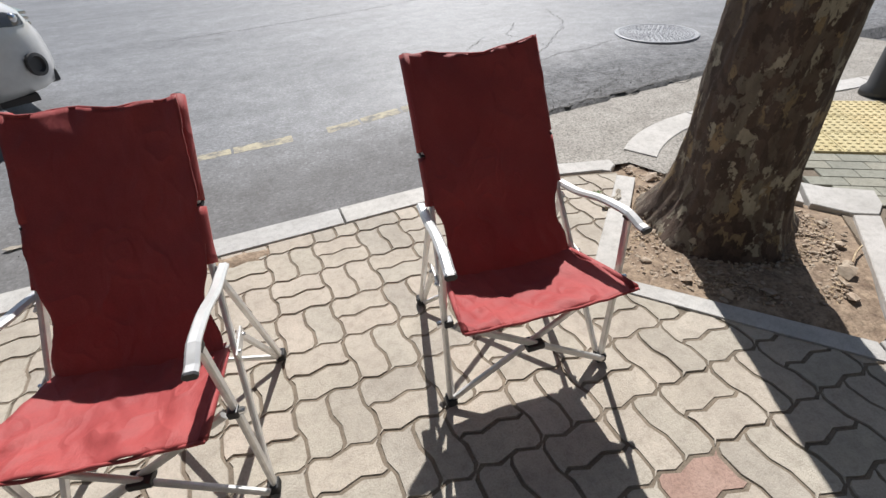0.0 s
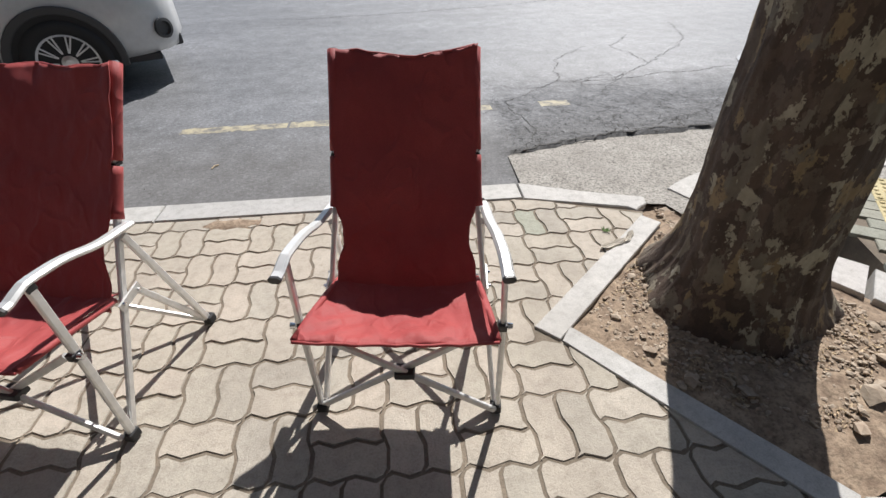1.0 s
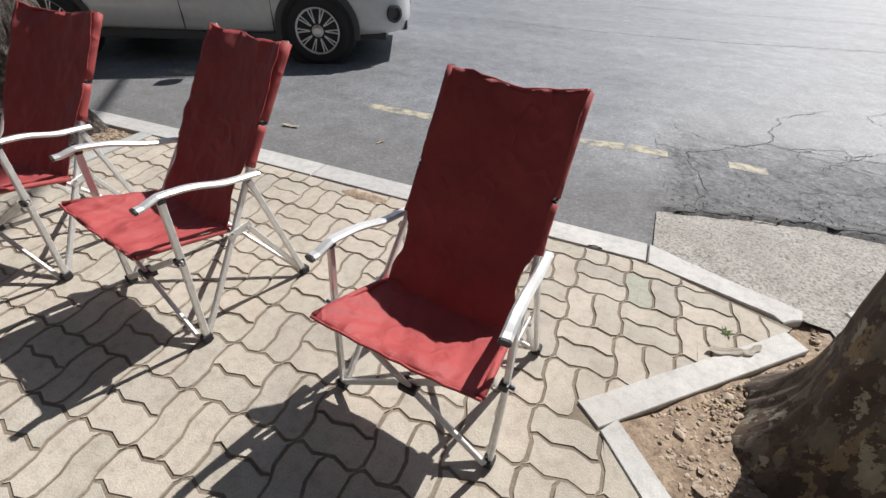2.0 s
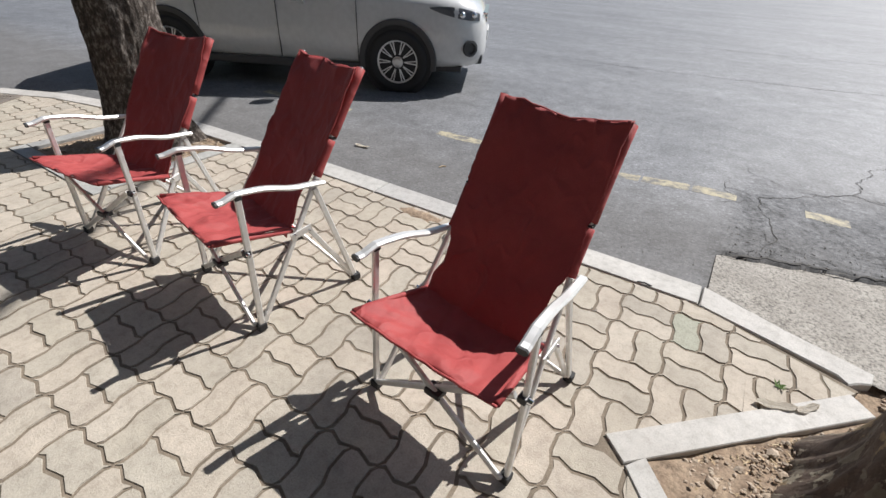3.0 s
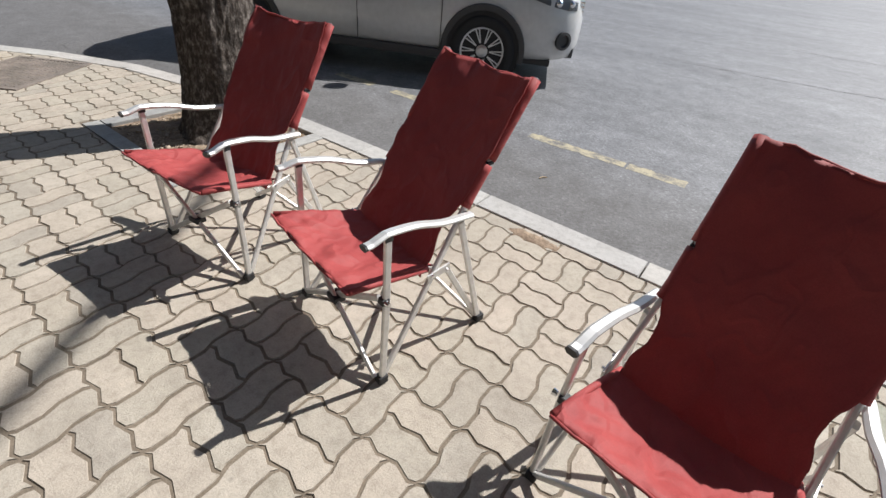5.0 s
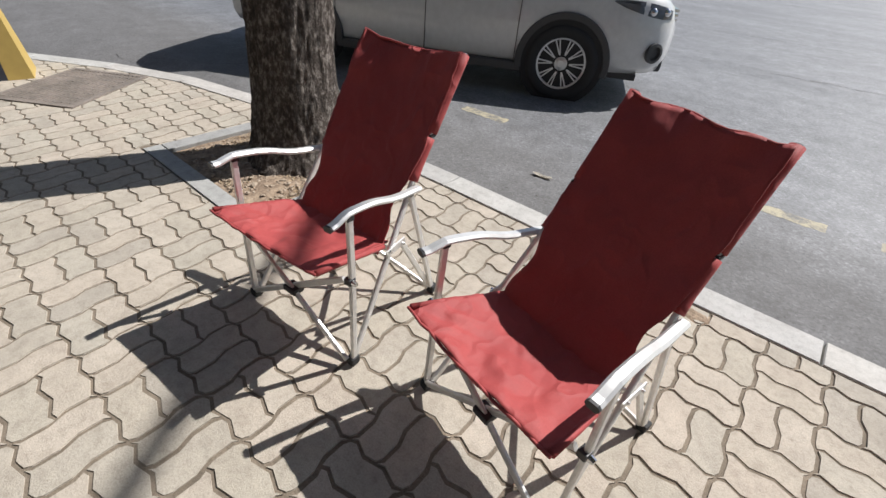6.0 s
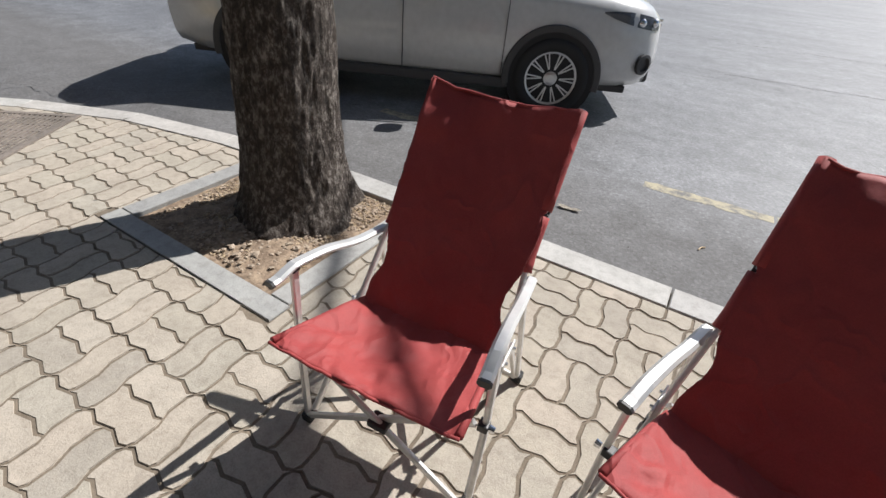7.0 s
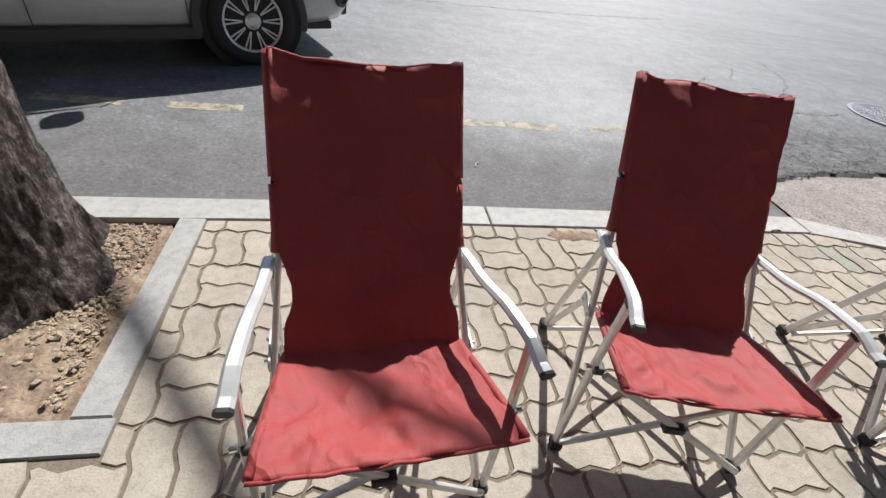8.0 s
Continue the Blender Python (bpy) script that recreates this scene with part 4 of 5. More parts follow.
# ---- a car that stands on the road ----
def car(m):
    """A silver-white compact sport utility car; local x runs forward, the ground is z = 0."""
    c = thing("car", "silver-white compact sport utility car with multi-spoke alloy wheels", "car", m=m)
    # stations along the length: x, sill z, belt z, roof z, half width at the belt, half width at the roof
    body = bmesh.new()

    def section(x, z0, z1, w, crown):
        pts = []
        for f, k in ((0.0, 0.90), (0.12, 0.97), (0.35, 1.0), (0.62, 0.995), (0.85, 0.965), (0.95, 0.93)):
            pts.append((w * k, z0 + (z1 - z0) * f))
        for f in (0.82, 0.5, 0.0):
            pts.append((w * f, z1 + crown * (1 - f * f)))
        full = pts + [(-a, b) for a, b in pts[-2::-1]]
        return [body.verts.new((x, a, b)) for a, b in full]

    stations = [(-2.20, 0.46, 0.86, 0.70, 0.02), (-2.12, 0.33, 1.00, 0.84, 0.02), (-1.85, 0.28, 1.05, 0.895, 0.03), (-1.3, 0.26, 1.05, 0.905, 0.03), (-0.6, 0.25, 1.03, 0.905, 0.03), (0.2, 0.25, 1.01, 0.905, 0.03), (0.75, 0.25, 1.00, 0.905, 0.04), (1.30, 0.27, 1.01, 0.90, 0.06), (1.70, 0.29, 0.98, 0.885, 0.07), (1.92, 0.30, 0.95, 0.86, 0.07), (2.08, 0.31, 0.91, 0.79, 0.06), (2.18, 0.33, 0.84, 0.69, 0.05), (2.25, 0.42, 0.70, 0.56, 0.02)]
    rings = [section(*s) for s in stations]
    n = len(rings[0])
    for a, b in zip(rings, rings[1:]):
        for k in range(n):
            body.faces.new((a[k], b[k], b[(k + 1) % n], a[(k + 1) % n]))
    body.faces.new(rings[0])
    body.faces.new(rings[-1][::-1])
    bmesh.ops.recalc_face_normals(body, faces=body.faces)
    shell = part("body", body, CAR_PAINT, c, smooth=True)

    def skin(x, z, out=0.006):
        """The half width of the body at a place along it and a height."""
        for p, q in zip(stations, stations[1:]):
            if p[0] <= x <= q[0]:
                t = (x - p[0]) / (q[0] - p[0])
                z0, z1, w = (p[i] + (q[i] - p[i]) * t for i in (1, 2, 3))
                f = (z - z0) / (z1 - z0)
                prof = ((0.0, 0.90), (0.12, 0.97), (0.35, 1.0), (0.62, 0.995), (0.85, 0.965), (0.95, 0.93), (1.2, 0.7))
                for (f0, k0), (f1, k1) in zip(prof, prof[1:]):
                    if f0 <= f <= f1:
                        return w * (k0 + (k1 - k0) * (f - f0) / (f1 - f0)) + out
        return 0.5

    # cabin
    cab = bmesh.new()
    cs = [(-2.02, 1.02, 1.06, 0.80, 0.76), (-1.85, 1.02, 1.52, 0.84, 0.62), (-1.2, 1.02, 1.66, 0.85, 0.64), (-0.3, 1.02, 1.69, 0.85, 0.65), (0.35, 1.00, 1.60, 0.85, 0.63), (1.12, 0.98, 1.02, 0.82, 0.78)]
    rr = []
    for x, z0, z1, w0, w1 in cs:
        rr.append([cab.verts.new(p) for p in ((x, w0, z0), (x, w1, z1 - 0.04), (x, w1 * 0.9, z1), (x, 0, z1 + 0.02), (x, -w1 * 0.9, z1), (x, -w1, z1 - 0.04), (x, -w0, z0))])
    for i, (a, b) in enumerate(zip(rr, rr[1:])):
        for k in range(6):
            cab.faces.new((a[k], a[k + 1], b[k + 1], b[k]))
    cab.faces.new(rr[0])
    cab.faces.new(rr[-1][::-1])
    bmesh.ops.recalc_face_normals(cab, faces=cab.faces)
    cabin = part("cabin", cab, CAR_PAINT, c, smooth=False)
    for s in (-1, 1):
        for (x0, x1, xa, xb) in ((0.10, 0.92, 0.12, 0.36), (-0.95, 0.04, -0.92, 0.05), (-1.75, -1.03, -1.62, -1.0)):
            bm = bmesh.new()
            bm.faces.new([bm.verts.new(p) for p in ((x0, s * 0.862, 1.05), (x1, s * 0.852, 1.045), (xb, s * 0.690, 1.52), (xa, s * 0.690, 1.56))])
            bmesh.ops.solidify(bm, geom=bm.faces[:], thickness=0.006)
            part("side_window", bm, DARK_GLASS, cabin)
    bm = bmesh.new()
    bm.faces.new([bm.verts.new(p) for p in ((1.11, 0.74, 1.035), (1.11, -0.74, 1.035), (0.42, -0.56, 1.58), (0.42, 0.56, 1.58))])
    bmesh.ops.translate(bm, verts=bm.verts, vec=(0.03, 0, 0.02))
    bmesh.ops.solidify(bm, geom=bm.faces[:], thickness=0.006)
    part("windscreen", bm, DARK_GLASS, cabin)
    for s in (-1, 1):
        # sills, arch trims, door seams, handles, mirrors
        bm = bmesh.new()
        box(bm, (-0.93, s * 0.80, 0.215), (0.93, s * 0.915, 0.30), 0.02)
        part("sill", bm, TRIM_GREY, c)
        for x in (-1.30, 1.30):
            bm = bmesh.new()
            sweep(bm, [(x + 0.400 * math.cos(a), s * 0.895, 0.335 + 0.400 * math.sin(a)) for a in [math.pi * (-0.06 + 1.12 * k / 24) for k in range(25)]], flat_section(0.062, 0.05), Vector((0, 1, 0)))
            part("arch_trim", bm, TRIM_GREY, c)
            # black disc on the closed body side stands in for the shaded wheel opening
            bm = bmesh.new()
            lathe(bm, [(0.385, s * 0.70), (0.385, s * 0.909)], 30, (x, 0, 0.335), "y")
            part("dark_well_disc", bm, RUBBER, c)
        for x in (0.86, -0.02, -0.93):
            bm = bmesh.new()
            box(bm, (x - 0.003, s * 0.896, 0.32), (x + 0.003, s * 0.9085, 1.0))
            part("door_seam", bm, TRIM_GREY, c)
        for x in (0.12, -0.80):
            bm = bmesh.new()
            box(bm, (x, s * 0.895, 0.86), (x + 0.19, s * 0.930, 0.885), 0.008)
            part("door_handle", bm, CAR_PAINT, c)
        bm = bmesh.new()
        box(bm, (0.66, s * 0.90, 1.02), (0.80, s * 1.05, 1.16), 0.035)
        part("wing_mirror", bm, CAR_PAINT, c)
        bm = bmesh.new()
        rows_h = []
        for x, lo, hi in ((1.64, 0.875, 0.885), (1.74, 0.84, 0.895), (1.86, 0.81, 0.897), (1.98, 0.785, 0.885), (2.08, 0.77, 0.865), (2.16, 0.765, 0.835), (2.20, 0.77, 0.81)):
            rows_h.append([bm.verts.new((x, s * skin(x, lo + (hi - lo) * k / 3, 0.007), lo + (hi - lo) * k / 3)) for k in range(4)])
        for r0, r1 in zip(rows_h, rows_h[1:]):
            for k in range(3):
                bm.faces.new((r0[k], r1[k], r1[k + 1], r0[k + 1]))
        bmesh.ops.solidify(bm, geom=bm.faces[:], thickness=0.01)
        light = part("headlight", bm, LAMP_GLASS, c, "clear headlight with dark reflector")
        for dx, dy, r in ((2.10, 0.0, 0.036), (1.98, 0.0, 0.036)):
            bm = bmesh.new()
            bmesh.ops.create_uvsphere(bm, u_segments=14, v_segments=8, radius=r, matrix=Matrix.Translation((dx, s * (skin(dx, 0.82) - 0.012), 0.822)))
            part("reflector", bm, CHROME, light, smooth=True)
        bm = bmesh.new()
        lathe(bm, [(0.085, 0.0), (0.085, s * 0.03), (0.06, s * 0.035), (0.05, s * 0.01)], 20, (0, 0, 0), "y")
        bmesh.ops.transform(bm, matrix=Matrix.Translation((2.08, s * (skin(2.08, 0.50) - 0.012), 0.50)) @ pose(0, 0, 0, 0, 0, -s * 35), verts=bm.verts)
        part("fog_light", bm, TRIM_GREY, c, "round fog light in a dark bezel")
        bm = bmesh.new()
        box(bm, (-2.19, s * 0.52, 0.80), (-1.98, s * 0.86, 0.96), 0.03)
        part("tail_light", bm, RED_GLASS, c)
    bm = bmesh.new()
    for k in range(3):
        box(bm, (2.17, -0.50, 0.735 + 0.038 * k), (2.245, 0.50, 0.757 + 0.038 * k), 0.004)
    part("grille", bm, CHROME, c, "chrome-barred grille")
    bm = bmesh.new()
    box(bm, (2.05, -0.62, 0.31), (2.225, 0.62, 0.42), 0.03)
    part("bumper_intake", bm, TRIM_GREY, c)
    bm = bmesh.new()
    box(bm, (2.25, -0.26, 0.52), (2.262, 0.26, 0.63), 0.004)
    part("number_plate", bm, PLATE_WHITE, c)
    bm = bmesh.new()
    box(bm, (-2.0, -0.78, 0.24), (2.0, 0.78, 0.30), 0.01)
    part("underbody", bm, BLACK_PLASTIC, c)
    # wheels
    for x in (-1.30, 1.30):
        for s in (-1, 1):
            hub = (x, s * 0.825, 0.335)
            bm = bmesh.new()
            prof = [(0.225, -0.10), (0.29, -0.11), (0.325, -0.095), (0.335, -0.05), (0.335, 0.05), (0.325, 0.095), (0.29, 0.11), (0.225, 0.10), (0.222, 0.06), (0.222, -0.06)]
            rings_w = []
            for r, h in prof:
                rings_w.append([bm.verts.new((x + r * math.cos(2 * math.pi * k / 40), hub[1] + h, 0.335 + r * math.sin(2 * math.pi * k / 40))) for k in range(40)])
            for a, b in zip(rings_w, rings_w[1:] + rings_w[:1]):
                for k in range(40):
                    bm.faces.new((a[k], a[(k + 1) % 40], b[(k + 1) % 40], b[k]))
            bmesh.ops.recalc_face_normals(bm, faces=bm.faces)
            wheel = part("wheel", bm, RUBBER, c, "black tyre on a bright alloy rim", smooth=True)
            bm = bmesh.new()
            lathe(bm, [(0.228, s * 0.03), (0.228, s * 0.098), (0.208, s * 0.090), (0.200, s * 0.03)], 40, hub, "y")
            bmesh.ops.delete(bm, geom=[f for f in bm.faces if len(f.verts) > 4], context="FACES_ONLY")
            part("rim", bm, ALLOY, wheel, smooth=False)
            bm = bmesh.new()
            lathe(bm, [(0.20, s * 0.02), (0.20, s * 0.035)], 30, hub, "y")
            part("brake_disc", bm, BLACK_PLASTIC, wheel)
            bm = bmesh.new()
            lathe(bm, [(0.065, s * 0.03), (0.06, s * 0.085), (0.03, s * 0.092)], 18, hub, "y")
            part("hub_cap", bm, ALLOY, wheel)
            for k in range(10):
                a = 2 * math.pi * k / 10
                for da in (-0.085, 0.085):
                    bm = bmesh.new()
                    sweep(bm, [Vector(hub) + Vector((0.05 * math.cos(a), s * 0.072, 0.05 * math.sin(a))), Vector(hub) + Vector((0.212 * math.cos(a + da), s * 0.084, 0.212 * math.sin(a + da)))], flat_section(0.012, 0.02), Vector((0, s, 0)))
                    part("spoke", bm, ALLOY, wheel)
    return c


CAR_TURN = 27.0
car_m = pose(-2.25, 2.95, 0, 0, 0, CAR_TURN) @ pose(-1.30, 0.90, 0)
car_m.translation.z = -0.035
car(car_m)


# ---- far end of the pavement ----
def drain():
    m = pose(-4.83, -0.24, 0.004, 0, 0, -56)
    d = thing("drain_grate", "rusty rectangular iron drain grate set in the pavement", "drain grate", m=m)
    bm = bmesh.new()
    for lo, hi in (((-0.42, -0.34, -0.03), (0.42, -0.30, 0.006)), ((-0.42, 0.30, -0.03), (0.42, 0.34, 0.006)), ((-0.42, -0.30, -0.03), (-0.38, 0.30, 0.006)), ((0.38, -0.30, -0.03), (0.42, 0.30, 0.006))):
        box(bm, lo, hi)
    part("frame", bm, RUSTY_IRON, d)
    bm = bmesh.new()
    box(bm, (-0.38, -0.30, -0.03), (0.38, 0.30, -0.018))
    part("silt", bm, SOIL, d)
    for k in range(17):
        y = -0.28 + 0.035 * k
        bm = bmesh.new()
        box(bm, (-0.38, y - 0.009, -0.015), (0.38, y + 0.009, 0.004))
        part("bar", bm, RUSTY_IRON, d)
    for k in range(7):
        x = -0.33 + 0.11 * k
        bm = bmesh.new()
        box(bm, (x - 0.012, -0.30, -0.016), (x + 0.012, 0.30, 0.0025))
        part("cross_bar", bm, RUSTY_IRON, d)


drain()


def marker_post():
    p = thing("marker_post", "tapered yellow and dark blue marker post on the pavement", "post", m=pose(-5.42, -0.52, 0.0, 0, 0, 75))
    for name, mat, lo, hi in (("dark_side", POST_NAVY, -1, 0.0), ("yellow_side", POST_YELLOW, 0.0, 1)):
        bm = bmesh.new()
        ring = []
        for z, w in ((0.0, 0.17), (0.03, 0.165), (0.85, 0.07)):
            ring.append([bm.verts.new(v) for v in ((w * lo, -w, z), (w * hi, -w, z), (w * hi, w, z), (w * lo, w, z))])
        for a, b in zip(ring, ring[1:]):
            for k in range(4):
                bm.faces.new((a[k], a[(k + 1) % 4], b[(k + 1) % 4], b[k]))
        bm.faces.new(ring[0][::-1])
        bm.faces.new(ring[-1])
        part(name, bm, mat, p)


marker_post()


# ---- paving beyond the mottled tree ----
bm = bmesh.new()
prism(bm, [(2.62, -0.1), (2.87, 0.89), (3.6, 0.91), (4.58, 0.79), (6.1, 0.36), (6.1, -3.0), (1.2, -3.0), (1.85, -1.0)], -0.15, -0.012)
corner = tagged(part("corner_pavement", bm, JOINT), "grey-green block paving with yellow tactile tiles at the corner", "pavement", kind="structure")


def tile_mesh(w, h, mat, studs=0):
    bm = bmesh.new()
    prism(bm, [(-w / 2, -h / 2), (w / 2, -h / 2), (w / 2, h / 2), (-w / 2, h / 2)], -0.02, 0.0, 0.004, 0.004)
    for i in range(studs):
        for j in range(studs):
            x, y = (i + 0.5) / studs * w - w / 2, (j + 0.5) / studs * h - h / 2
            bmesh.ops.create_cone(bm, cap_ends=True, segments=8, radius1=0.016, radius2=0.010, depth=0.006, matrix=Matrix.Translation((x, y, 0.003)))
    return finish(bm, "tile", mat)


grey_tile, stud_tile = tile_mesh(0.196, 0.096, GREY_PAVER), tile_mesh(0.296, 0.296, TACTILE, 6)
turn_c = -32.0
for i in range(-2, 9):
    for j in range(-2, 3):
        q = pose(3.55, 0.32, 0.002, 0, 0, turn_c) @ Vector((i * 0.3 - 0.4, j * 0.3 + 0.1, 0))
        if 2.95 < q.x < 5.6 and q.y < 0.84 - 0.12 * max(0, q.x - 3.6) - 0.25 * max(0, q.x - 4.5) and j >= -1 and inside([(2.98, 0.2), (3.3, 0.86), (5.9, 0.3), (4.6, -0.9)], q.x, q.y):
            ob = new("tactile_tile", stud_tile)
            ob.parent = corner
            ob.matrix_basis = pose(q.x, q.y, 0.003, 0, 0, turn_c)
for i in range(-9, 16):
    for j in range(-16, 9):
        q = pose(3.2, -0.2, 0, 0, 0, turn_c) @ Vector((i * 0.2 + (0.1 if j % 2 else 0), j * 0.1, 0))
        if inside([(2.68, -0.13), (2.86, 0.85), (3.3, 0.86), (2.98, 0.2), (4.6, -0.9), (3.6, -1.6), (2.0, -1.1), (2.72, -0.32), (2.86, -0.2)], q.x, q.y):
            ob = new("block", grey_tile)
            ob.parent = corner
            ob.matrix_basis = pose(q.x, q.y, 0.001, 0, 0, turn_c)

tile_v, tile_f = [], []
for i in range(-22, 26):
    for j in range(-42, 6):
        q = pose(3.2, -0.2, 0, 0, 0, turn_c) @ Vector((i * 0.2 + (0.1 if j % 2 else 0), j * 0.1, 0))
        if q.x < 6.0 and q.y > -2.9 and inside([(2.0, -1.1), (3.6, -1.6), (4.6, -0.9), (5.9, 0.2), (6.1, 0.2), (6.1, -3.0), (1.95, -3.0)], q.x, q.y):
            o = len(tile_v)
            m4 = pose(q.x, q.y, 0.001, 0, 0, turn_c)
            tile_v += [tuple(m4 @ v.co) for v in grey_tile.vertices]
            tile_f += [tuple(o + k for k in p.vertices) for p in grey_tile.polygons]
me = bpy.data.meshes.new("blocks")
me.from_pydata(tile_v, [], tile_f)
me.materials.append(GREY_PAVER)
ob = new("blocks", me)
ob.parent = corner
tagged(ob, kind="stuff")

post = thing("bollard", "dark grey round bollard at the corner of the pavement", "bollard", m=pose(4.32, 0.66, 0.0))
bm = bmesh.new()
lathe(bm, [(0.13, 0.0), (0.13, 0.04), (0.105, 0.07), (0.10, 0.70), (0.09, 0.76), (0.04, 0.79)], 24)
part("shaft", bm, TRIM_GREY, post, smooth=True)
bm = bmesh.new()
lathe(bm, [(0.104, 0.56), (0.104, 0.64)], 24)
part("band", bm, PLATE_WHITE, post)


# ---- small litter ----
def leaf(x, y, z, size, turn, label, mat=DRY_LEAF, curl=0.3):
    bm = bmesh.new()
    n = 9
    prev = None
    for i in range(n + 1):
        f = i / n
        w = size * 0.15 * math.sin(math.pi * f) ** 0.8 * (1 + 0.35 * math.sin(9 * f)) + 0.0008
        zz = curl * size * (f - 0.5) ** 2
        row = [bm.verts.new((size * (f - 0.5), -w, zz + w * 0.2)), bm.verts.new((size * (f - 0.5), 0, zz)), bm.verts.new((size * (f - 0.5), w, zz + w * 0.12))]
        if prev:
            bm.faces.new((prev[0], prev[1], row[1], row[0]))
            bm.faces.new((prev[1], prev[2], row[2], row[1]))
        prev = row
    bmesh.ops.solidify(bm, geom=bm.faces[:], thickness=0.0012)
    ob = part("dry_leaf", bm, mat)
    ob.matrix_basis = pose(x, y, z, 0, 0, turn)
    tagged(ob, label, "leaf")


leaf(1.52, 0.32, 0.008, 0.15, 22, "curled dry leaf lying across a granite edging stone")
leaf(1.62, 0.37, 0.008, 0.11, 50, "curled dry leaf lying across a granite edging stone")
leaf(-1.462, 1.44, road_z(-1.46, 1.44) + 0.006, 0.15, 6, "dry leaf lying on the asphalt")
leaf(-1.9, 0.03, 0.003, 0.05, 40, "small dry leaf on the paving")
for x, y, a, l in ((0.95, 0.80, 4, 0.07), (2.2, -0.50, 20, 0.16), (-0.7, 1.5, 60, 0.06)):
    bm = bmesh.new()
    sweep(bm, [(-l / 2, 0, 0.004), (0, 0.006, 0.007), (l / 2, 0, 0.004)], round_section(0.004, 6))
    ob = part("twig", bm, RUBBER if y < 1 and x < 1 else CHIPS)
    ob.matrix_basis = pose(x, y, 0.004 if y < 1 else road_z(x, y) + 0.001, 0, 0, a)
    tagged(ob, "short thin twig lying on the ground", "twig")
bm = bmesh.new()
rnd = random.Random(4)
for i in range(16):
    a, l = rnd.uniform(0, 6.28), rnd.uniform(0.02, 0.05)
    p = Vector((rnd.uniform(-0.02, 0.02), rnd.uniform(-0.02, 0.02), 0))
    d = Vector((math.cos(a), math.sin(a), 0.7)) * l
    s = Vector((-math.sin(a), math.cos(a), 0)) * 0.004
    bm.faces.new([bm.verts.new(q) for q in (p - s, p + s, p + d * 0.6 + s * 1.6, p + d, p + d * 0.6 - s * 1.6)])
weed = part("weed", bm, WEED)
weed.matrix_basis = pose(1.53, 0.44, 0.0) @ Matrix.Scale(0.55, 4)
tagged(weed, "small green weed growing in a paving joint", "weed")

# earth washed over the blocks along the kerb
def earth_film(x0, y0, long, deep, seed):
    bm = bmesh.new()
    n, m = 36, 12
    rows = []
    for j in range(m + 1):
        v = -1 + 2 * j / m
        row = []
        for i in range(n + 1):
            u = -1 + 2 * i / n
            x, y = x0 + u * long, y0 + v * deep
            z = 0.0062 - 0.011 * (u * u + v * v) + 0.0048 * noise.noise((x * 24, y * 24, seed)) + 0.0020 * noise.noise((x * 80, y * 80, seed))
            row.append(bm.verts.new((x, y, max(z, -0.006))))
        rows.append(row)
    for r0, r1 in zip(rows, rows[1:]):
        for i in range(n):
            bm.faces.new((r0[i], r0[i + 1], r1[i + 1], r1[i]))
    tagged(part("washed_earth", bm, SOIL, smooth=True), "thin brown earth washed over the paving beside the kerb", "soil", kind="structure")


earth_film(-0.36, 0.715, 0.17, 0.055, 3.0)


# unseen wall added behind the walker: closes the place and cuts fill light
bm = bmesh.new()
box(bm, (-14, -4.4, -0.2), (12, -4.0, 8.0))
wall = tagged(part("unseen_wall_south", bm, UNSEEN_WALL), "plain dark wall added unseen behind the walker to hold back light", "wall", kind="structure")


# the bundled cable that hangs over the street and draws a soft line of shade across the pavement
def overhead_cable():
    high, way = 7.0, Vector((0.672, -0.741, 0.0))
    over = Vector((-1.91, -0.13, 0.0)) + Vector((SUN.x, SUN.y, SUN.z)) * (high / SUN.z)
    bm = bmesh.new()
    for k, (side, drop, r) in enumerate(((0.0, 0.0, 0.020), (0.032, 0.02, 0.012), (-0.028, 0.03, 0.011), (0.0, -0.036, 0.010))):
        across = Vector((way.y, -way.x, 0.0)) * side
        sweep(bm, [over + across + way * d + Vector((0, 0, drop + 0.85 * (1 - math.exp(-max(0.0, d + 0.3) / 5)))) for d in np.linspace(-22.0, 12.4, 60).tolist()], round_section(r, 8))
    tagged(part("overhead_cable", bm, RUBBER, smooth=True), "black bundle of overhead cables strung across the street", "cable", kind="structure")


overhead_cable()


# ---- the wavy block paving ----
CELL = 0.225
WAVE_Y = ((0.0, 0.0), (0.10, 0.0112), (0.39, 0.0102), (0.61, -0.0102), (0.90, -0.0112), (1.0, 0.0))
WAVE_X = ((0.0, 0.0), (0.10, 0.0105), (0.32, -0.0085), (0.62, 0.0085), (0.88, -0.0105), (1.0, 0.0))


def wave_at(f, wave):
    for (f0, a0), (f1, a1) in zip(wave, wave[1:]):
        if f <= f1:
            return a0 + (a1 - a0) * (f - f0) / (f1 - f0)
    return 0.0


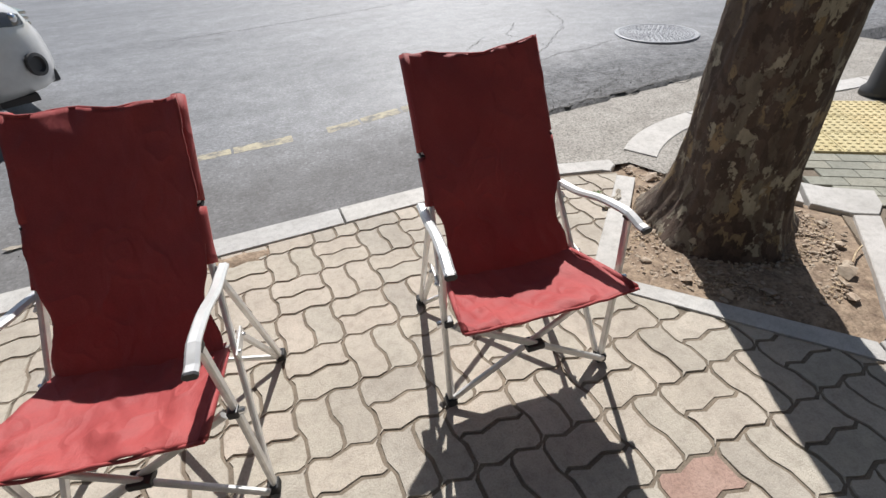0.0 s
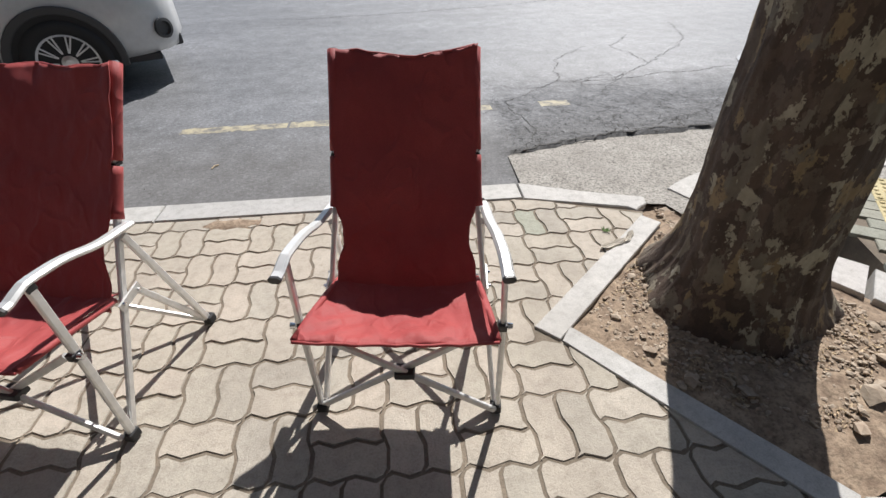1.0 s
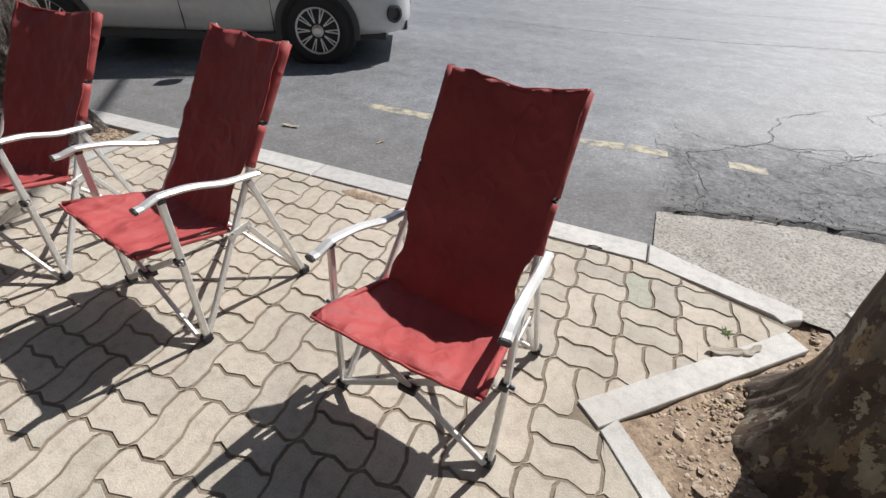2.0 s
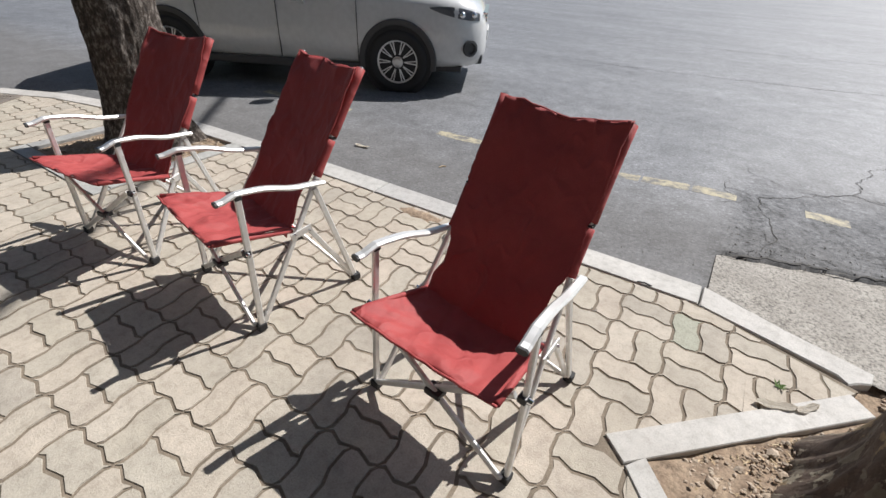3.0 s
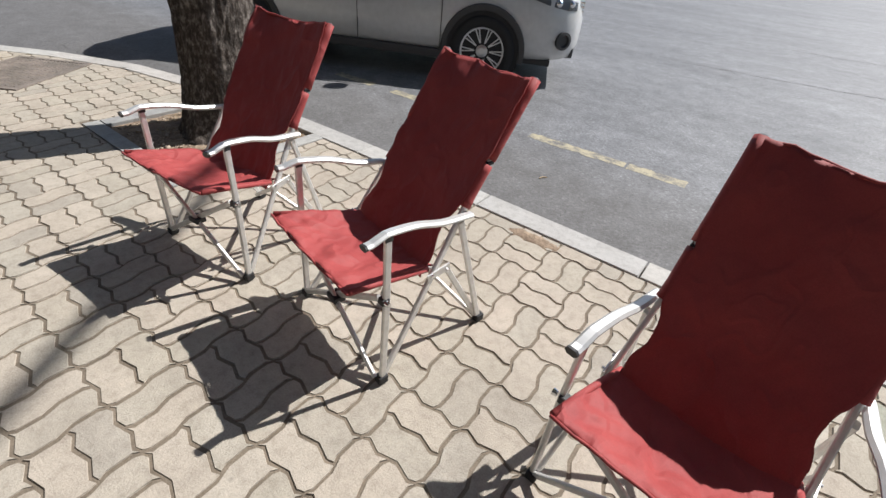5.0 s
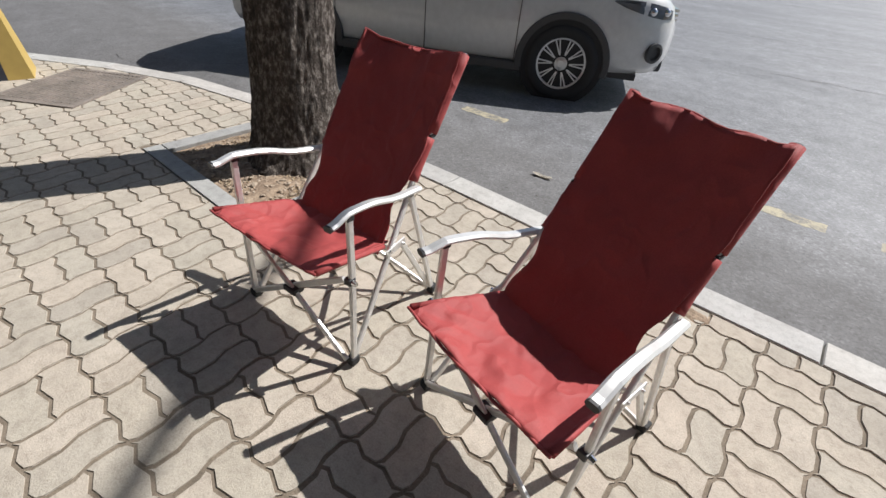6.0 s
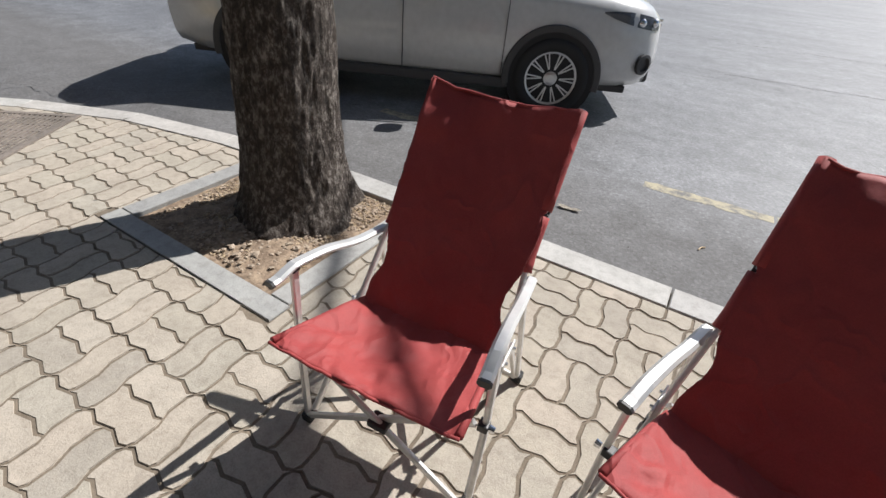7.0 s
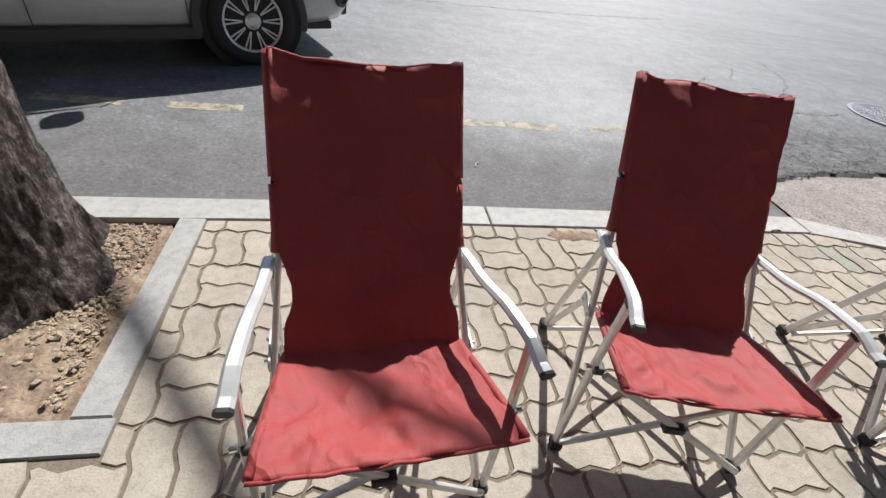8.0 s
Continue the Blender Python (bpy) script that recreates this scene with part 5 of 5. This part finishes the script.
def block_outline(kind, k):
    """One block of a square of two, in cell units from the square's corner: 'lying' or 'standing', k = 0 or 1."""
    x0, x1, y0, y1 = (0, 1, k * 0.5, k * 0.5 + 0.5) if kind == "lying" else (k * 0.5, k * 0.5 + 0.5, 0, 1)

    def between(a, b, wave):
        lo, hi = min(a, b), max(a, b)
        mid = [f for f, _ in wave if lo + 1e-6 < f < hi - 1e-6]
        return mid if a < b else mid[::-1]

    def along(f):
        return wave_at(f, WAVE_X) / CELL

    def across(f):
        return wave_at(f, WAVE_Y) / CELL

    pts = []
    pts += [(x0, y0)] + [(f, y0 + along(f)) for f in between(x0, x1, WAVE_X)]
    pts += [(x1, y0)] + [(x1 + across(f), f) for f in between(y0, y1, WAVE_Y)]
    pts += [(x1, y1)] + [(f, y1 + along(f)) for f in between(x1, x0, WAVE_X)]
    pts += [(x0, y1)] + [(x0 + across(f), f) for f in between(y1, y0, WAVE_Y)]

    def settle(p):
        # corners at the middle of a wavy side slide with the wave
        x, y = p
        if x in (0, 1) and y == 0.5:
            x += across(0.5)
        if y in (0, 1) and x == 0.5:
            y += along(0.5)
        return x, y

    return [settle(p) for p in pts]


def shrink(pts, by):
    n, out = len(pts), []
    for i, p in enumerate(pts):
        p, a, b = Vector(p), Vector(pts[i - 1]), Vector(pts[(i + 1) % n])
        d0, d1 = (p - a).normalized(), (b - p).normalized()
        nrm = Vector((-(d0 + d1).y, (d0 + d1).x))
        nrm = nrm.normalized() if nrm.length > 1e-6 else Vector((-d0.y, d0.x))
        out.append(p + nrm * by)
    return out


def drift(x, y):
    """How far the rows have crept sideways away from the kerb."""
    return 0.028 * max(0.0, -y) * smoothstep(-1.6, -0.3, x)


def block_mesh(pts, name="block"):
    """A block with a chamfered rim, top at z = 0."""
    me = bpy.data.meshes.new(name)
    outer, inner = shrink(pts, 0.0036), shrink(pts, 0.0072)
    n = len(pts)
    verts = [(p.x, p.y, -0.014) for p in outer] + [(p.x, p.y, 0.0) for p in inner]
    faces = [(k, (k + 1) % n, n + (k + 1) % n, n + k) for k in range(n)] + [tuple(range(n, 2 * n))]
    return verts, faces


def clip(pts, a, b, c):
    """The part of a polygon where a x + b y < c."""
    out = []
    for p, q in zip(pts, pts[1:] + pts[:1]):
        dp, dq = a * p[0] + b * p[1] - c, a * q[0] + b * q[1] - c
        if dp < 0:
            out.append(p)
        if (dp < 0) != (dq < 0):
            t = dp / (dp - dq)
            out.append((p[0] + (q[0] - p[0]) * t, p[1] + (q[1] - p[1]) * t))
    return out


def size_of(pts):
    return abs(sum(p[0] * q[1] - q[0] * p[1] for p, q in zip(pts, pts[1:] + pts[:1]))) / 2


def kerb_y(x):
    pts = sorted(KERB)
    if x >= 1.2:
        return 0.965 - 0.355 * (x - 1.2)
    for (x0, y0), (x1, y1) in zip(pts, pts[1:]):
        if x0 <= x <= x1:
            return y0 + (y1 - y0) * (x - x0) / (x1 - x0)
    return -9.0


bm = bmesh.new()
edge = [(x, y - 0.17) for x, y in KERB]
# the square tree pit is left open towards the kerb
edge[4:5] = [(-2.15, 0.75), (-2.15, -0.25), (-3.28, -0.25), (-3.28, 0.67)]
prism(bm, [(1.80, 0.60)] + edge + [(-8.4, -4.0), (1.9, -4.0), (1.75, -0.94), (1.08, -0.19)], -0.15, -0.0050)
paving = tagged(part("pavement", bm, JOINT), "beige wavy interlocking concrete block paving with sandy joints", "pavement", kind="structure")
SHARED = {(kind, k): block_mesh([(x * CELL, y * CELL) for x, y in block_outline(kind, k)]) for kind in ("lying", "standing") for k in (0, 1)}


def as_mesh(verts, faces, mat):
    me = bpy.data.meshes.new("block")
    me.from_pydata(verts, [], faces)
    me.materials.append(mat)
    return me


SHARED_ME = {}
rest_v, rest_f = [], []
rnd = random.Random(21)
TINTS = [(1.17, 0.58, PAVER_GREEN), (-2.06, 0.05, PAVER_GREEN), (-2.0, 0.22, PAVER_GREEN), (0.86, -0.93, PAVER_PINK)]
near = 0
for i in range(-36, 9):
    for j in range(-14, 4):
        kind = "lying" if (i + j) % 2 == 0 else "standing"
        for k in (0, 1):
            outline = [((i + x) * CELL, (j + y) * CELL) for x, y in block_outline(kind, k)]
            cx, cy = sum(p[0] for p in outline) / len(outline), sum(p[1] for p in outline) / len(outline)
            creep = drift(cx, cy)
            outline = [(x + creep, y) for x, y in outline]
            cx += creep
            pts, whole = outline, True
            cuts = []
            ky = kerb_y(cx) - 0.172
            slope_k = (kerb_y(cx + 0.05) - kerb_y(cx - 0.05)) / 0.1
            if cy > ky - 0.25:
                cuts.append((-slope_k, 1.0, ky - slope_k * cx))
            # the square pit: keep the larger piece on one of its sides
            if max(p[0] for p in pts) > -3.335 and min(p[0] for p in pts) < -2.097 and max(p[1] for p in pts) > -0.312:
                sides = [(0.0, 1.0, -0.312), (-1.0, 0.0, 2.097), (1.0, 0.0, -3.337)]
                cuts.append(max(sides, key=lambda c: size_of(clip(pts, *c))))
            # the diamond pit: left of both of its near sides
            if cx > 1.0 or cx > 0.85 and not -0.30 < cy < -0.06:
                if cy > -0.19:
                    cuts.append((0.70, -0.72, 0.70 * 1.07 - 0.72 * -0.19 - 0.045))
                else:
                    cuts.append((0.765, 0.645, 0.765 * 1.07 + 0.645 * -0.19 + 0.01))
            for a, b, c in cuts:
                new_pts = clip(pts, a, b, c)
                if len(new_pts) != len(pts) or any(abs(p[0] - q[0]) + abs(p[1] - q[1]) > 1e-9 for p, q in zip(pts, new_pts)):
                    whole = False
                pts = new_pts
                if len(pts) < 3:
                    break
            if len(pts) < 3:
                continue
            area = size_of(pts)
            if area < 0.0012 or cx < -8.0 or cy < -3.2:
                continue
            lift = rnd.uniform(-0.0025, 0.0015)
            tilt = (rnd.uniform(-0.5, 0.5), rnd.uniform(-0.5, 0.5))
            mat = PAVER
            for tx, ty, tm in TINTS:
                if abs(cx - tx) < 0.075 and abs(cy - ty) < 0.075:
                    mat = tm
            if near < 300 and -2.1 < cx < 1.6 and -1.12 < cy < 0.80:
                near += 1
                origin = Vector((i * CELL + creep, j * CELL, lift))
                if whole:
                    key = (kind, k, mat.name)
                    if key not in SHARED_ME:
                        SHARED_ME[key] = as_mesh(*SHARED[(kind, k)], mat)
                    me = SHARED_ME[key]
                else:
                    me = as_mesh(*block_mesh([(p[0] - origin.x, p[1] - origin.y) for p in pts]), mat)
                ob = new("block", me)
                ob.parent = paving
                ob.matrix_basis = Matrix.Translation(origin)
            else:
                v, f = block_mesh(pts)
                o = len(rest_v)
                rest_v += [(x, y, z + lift) for x, y, z in v]
                rest_f += [tuple(o + q for q in face) for face in f]
rest = new("blocks", as_mesh(rest_v, rest_f, PAVER))
rest.parent = paving
tagged(rest, kind="stuff")
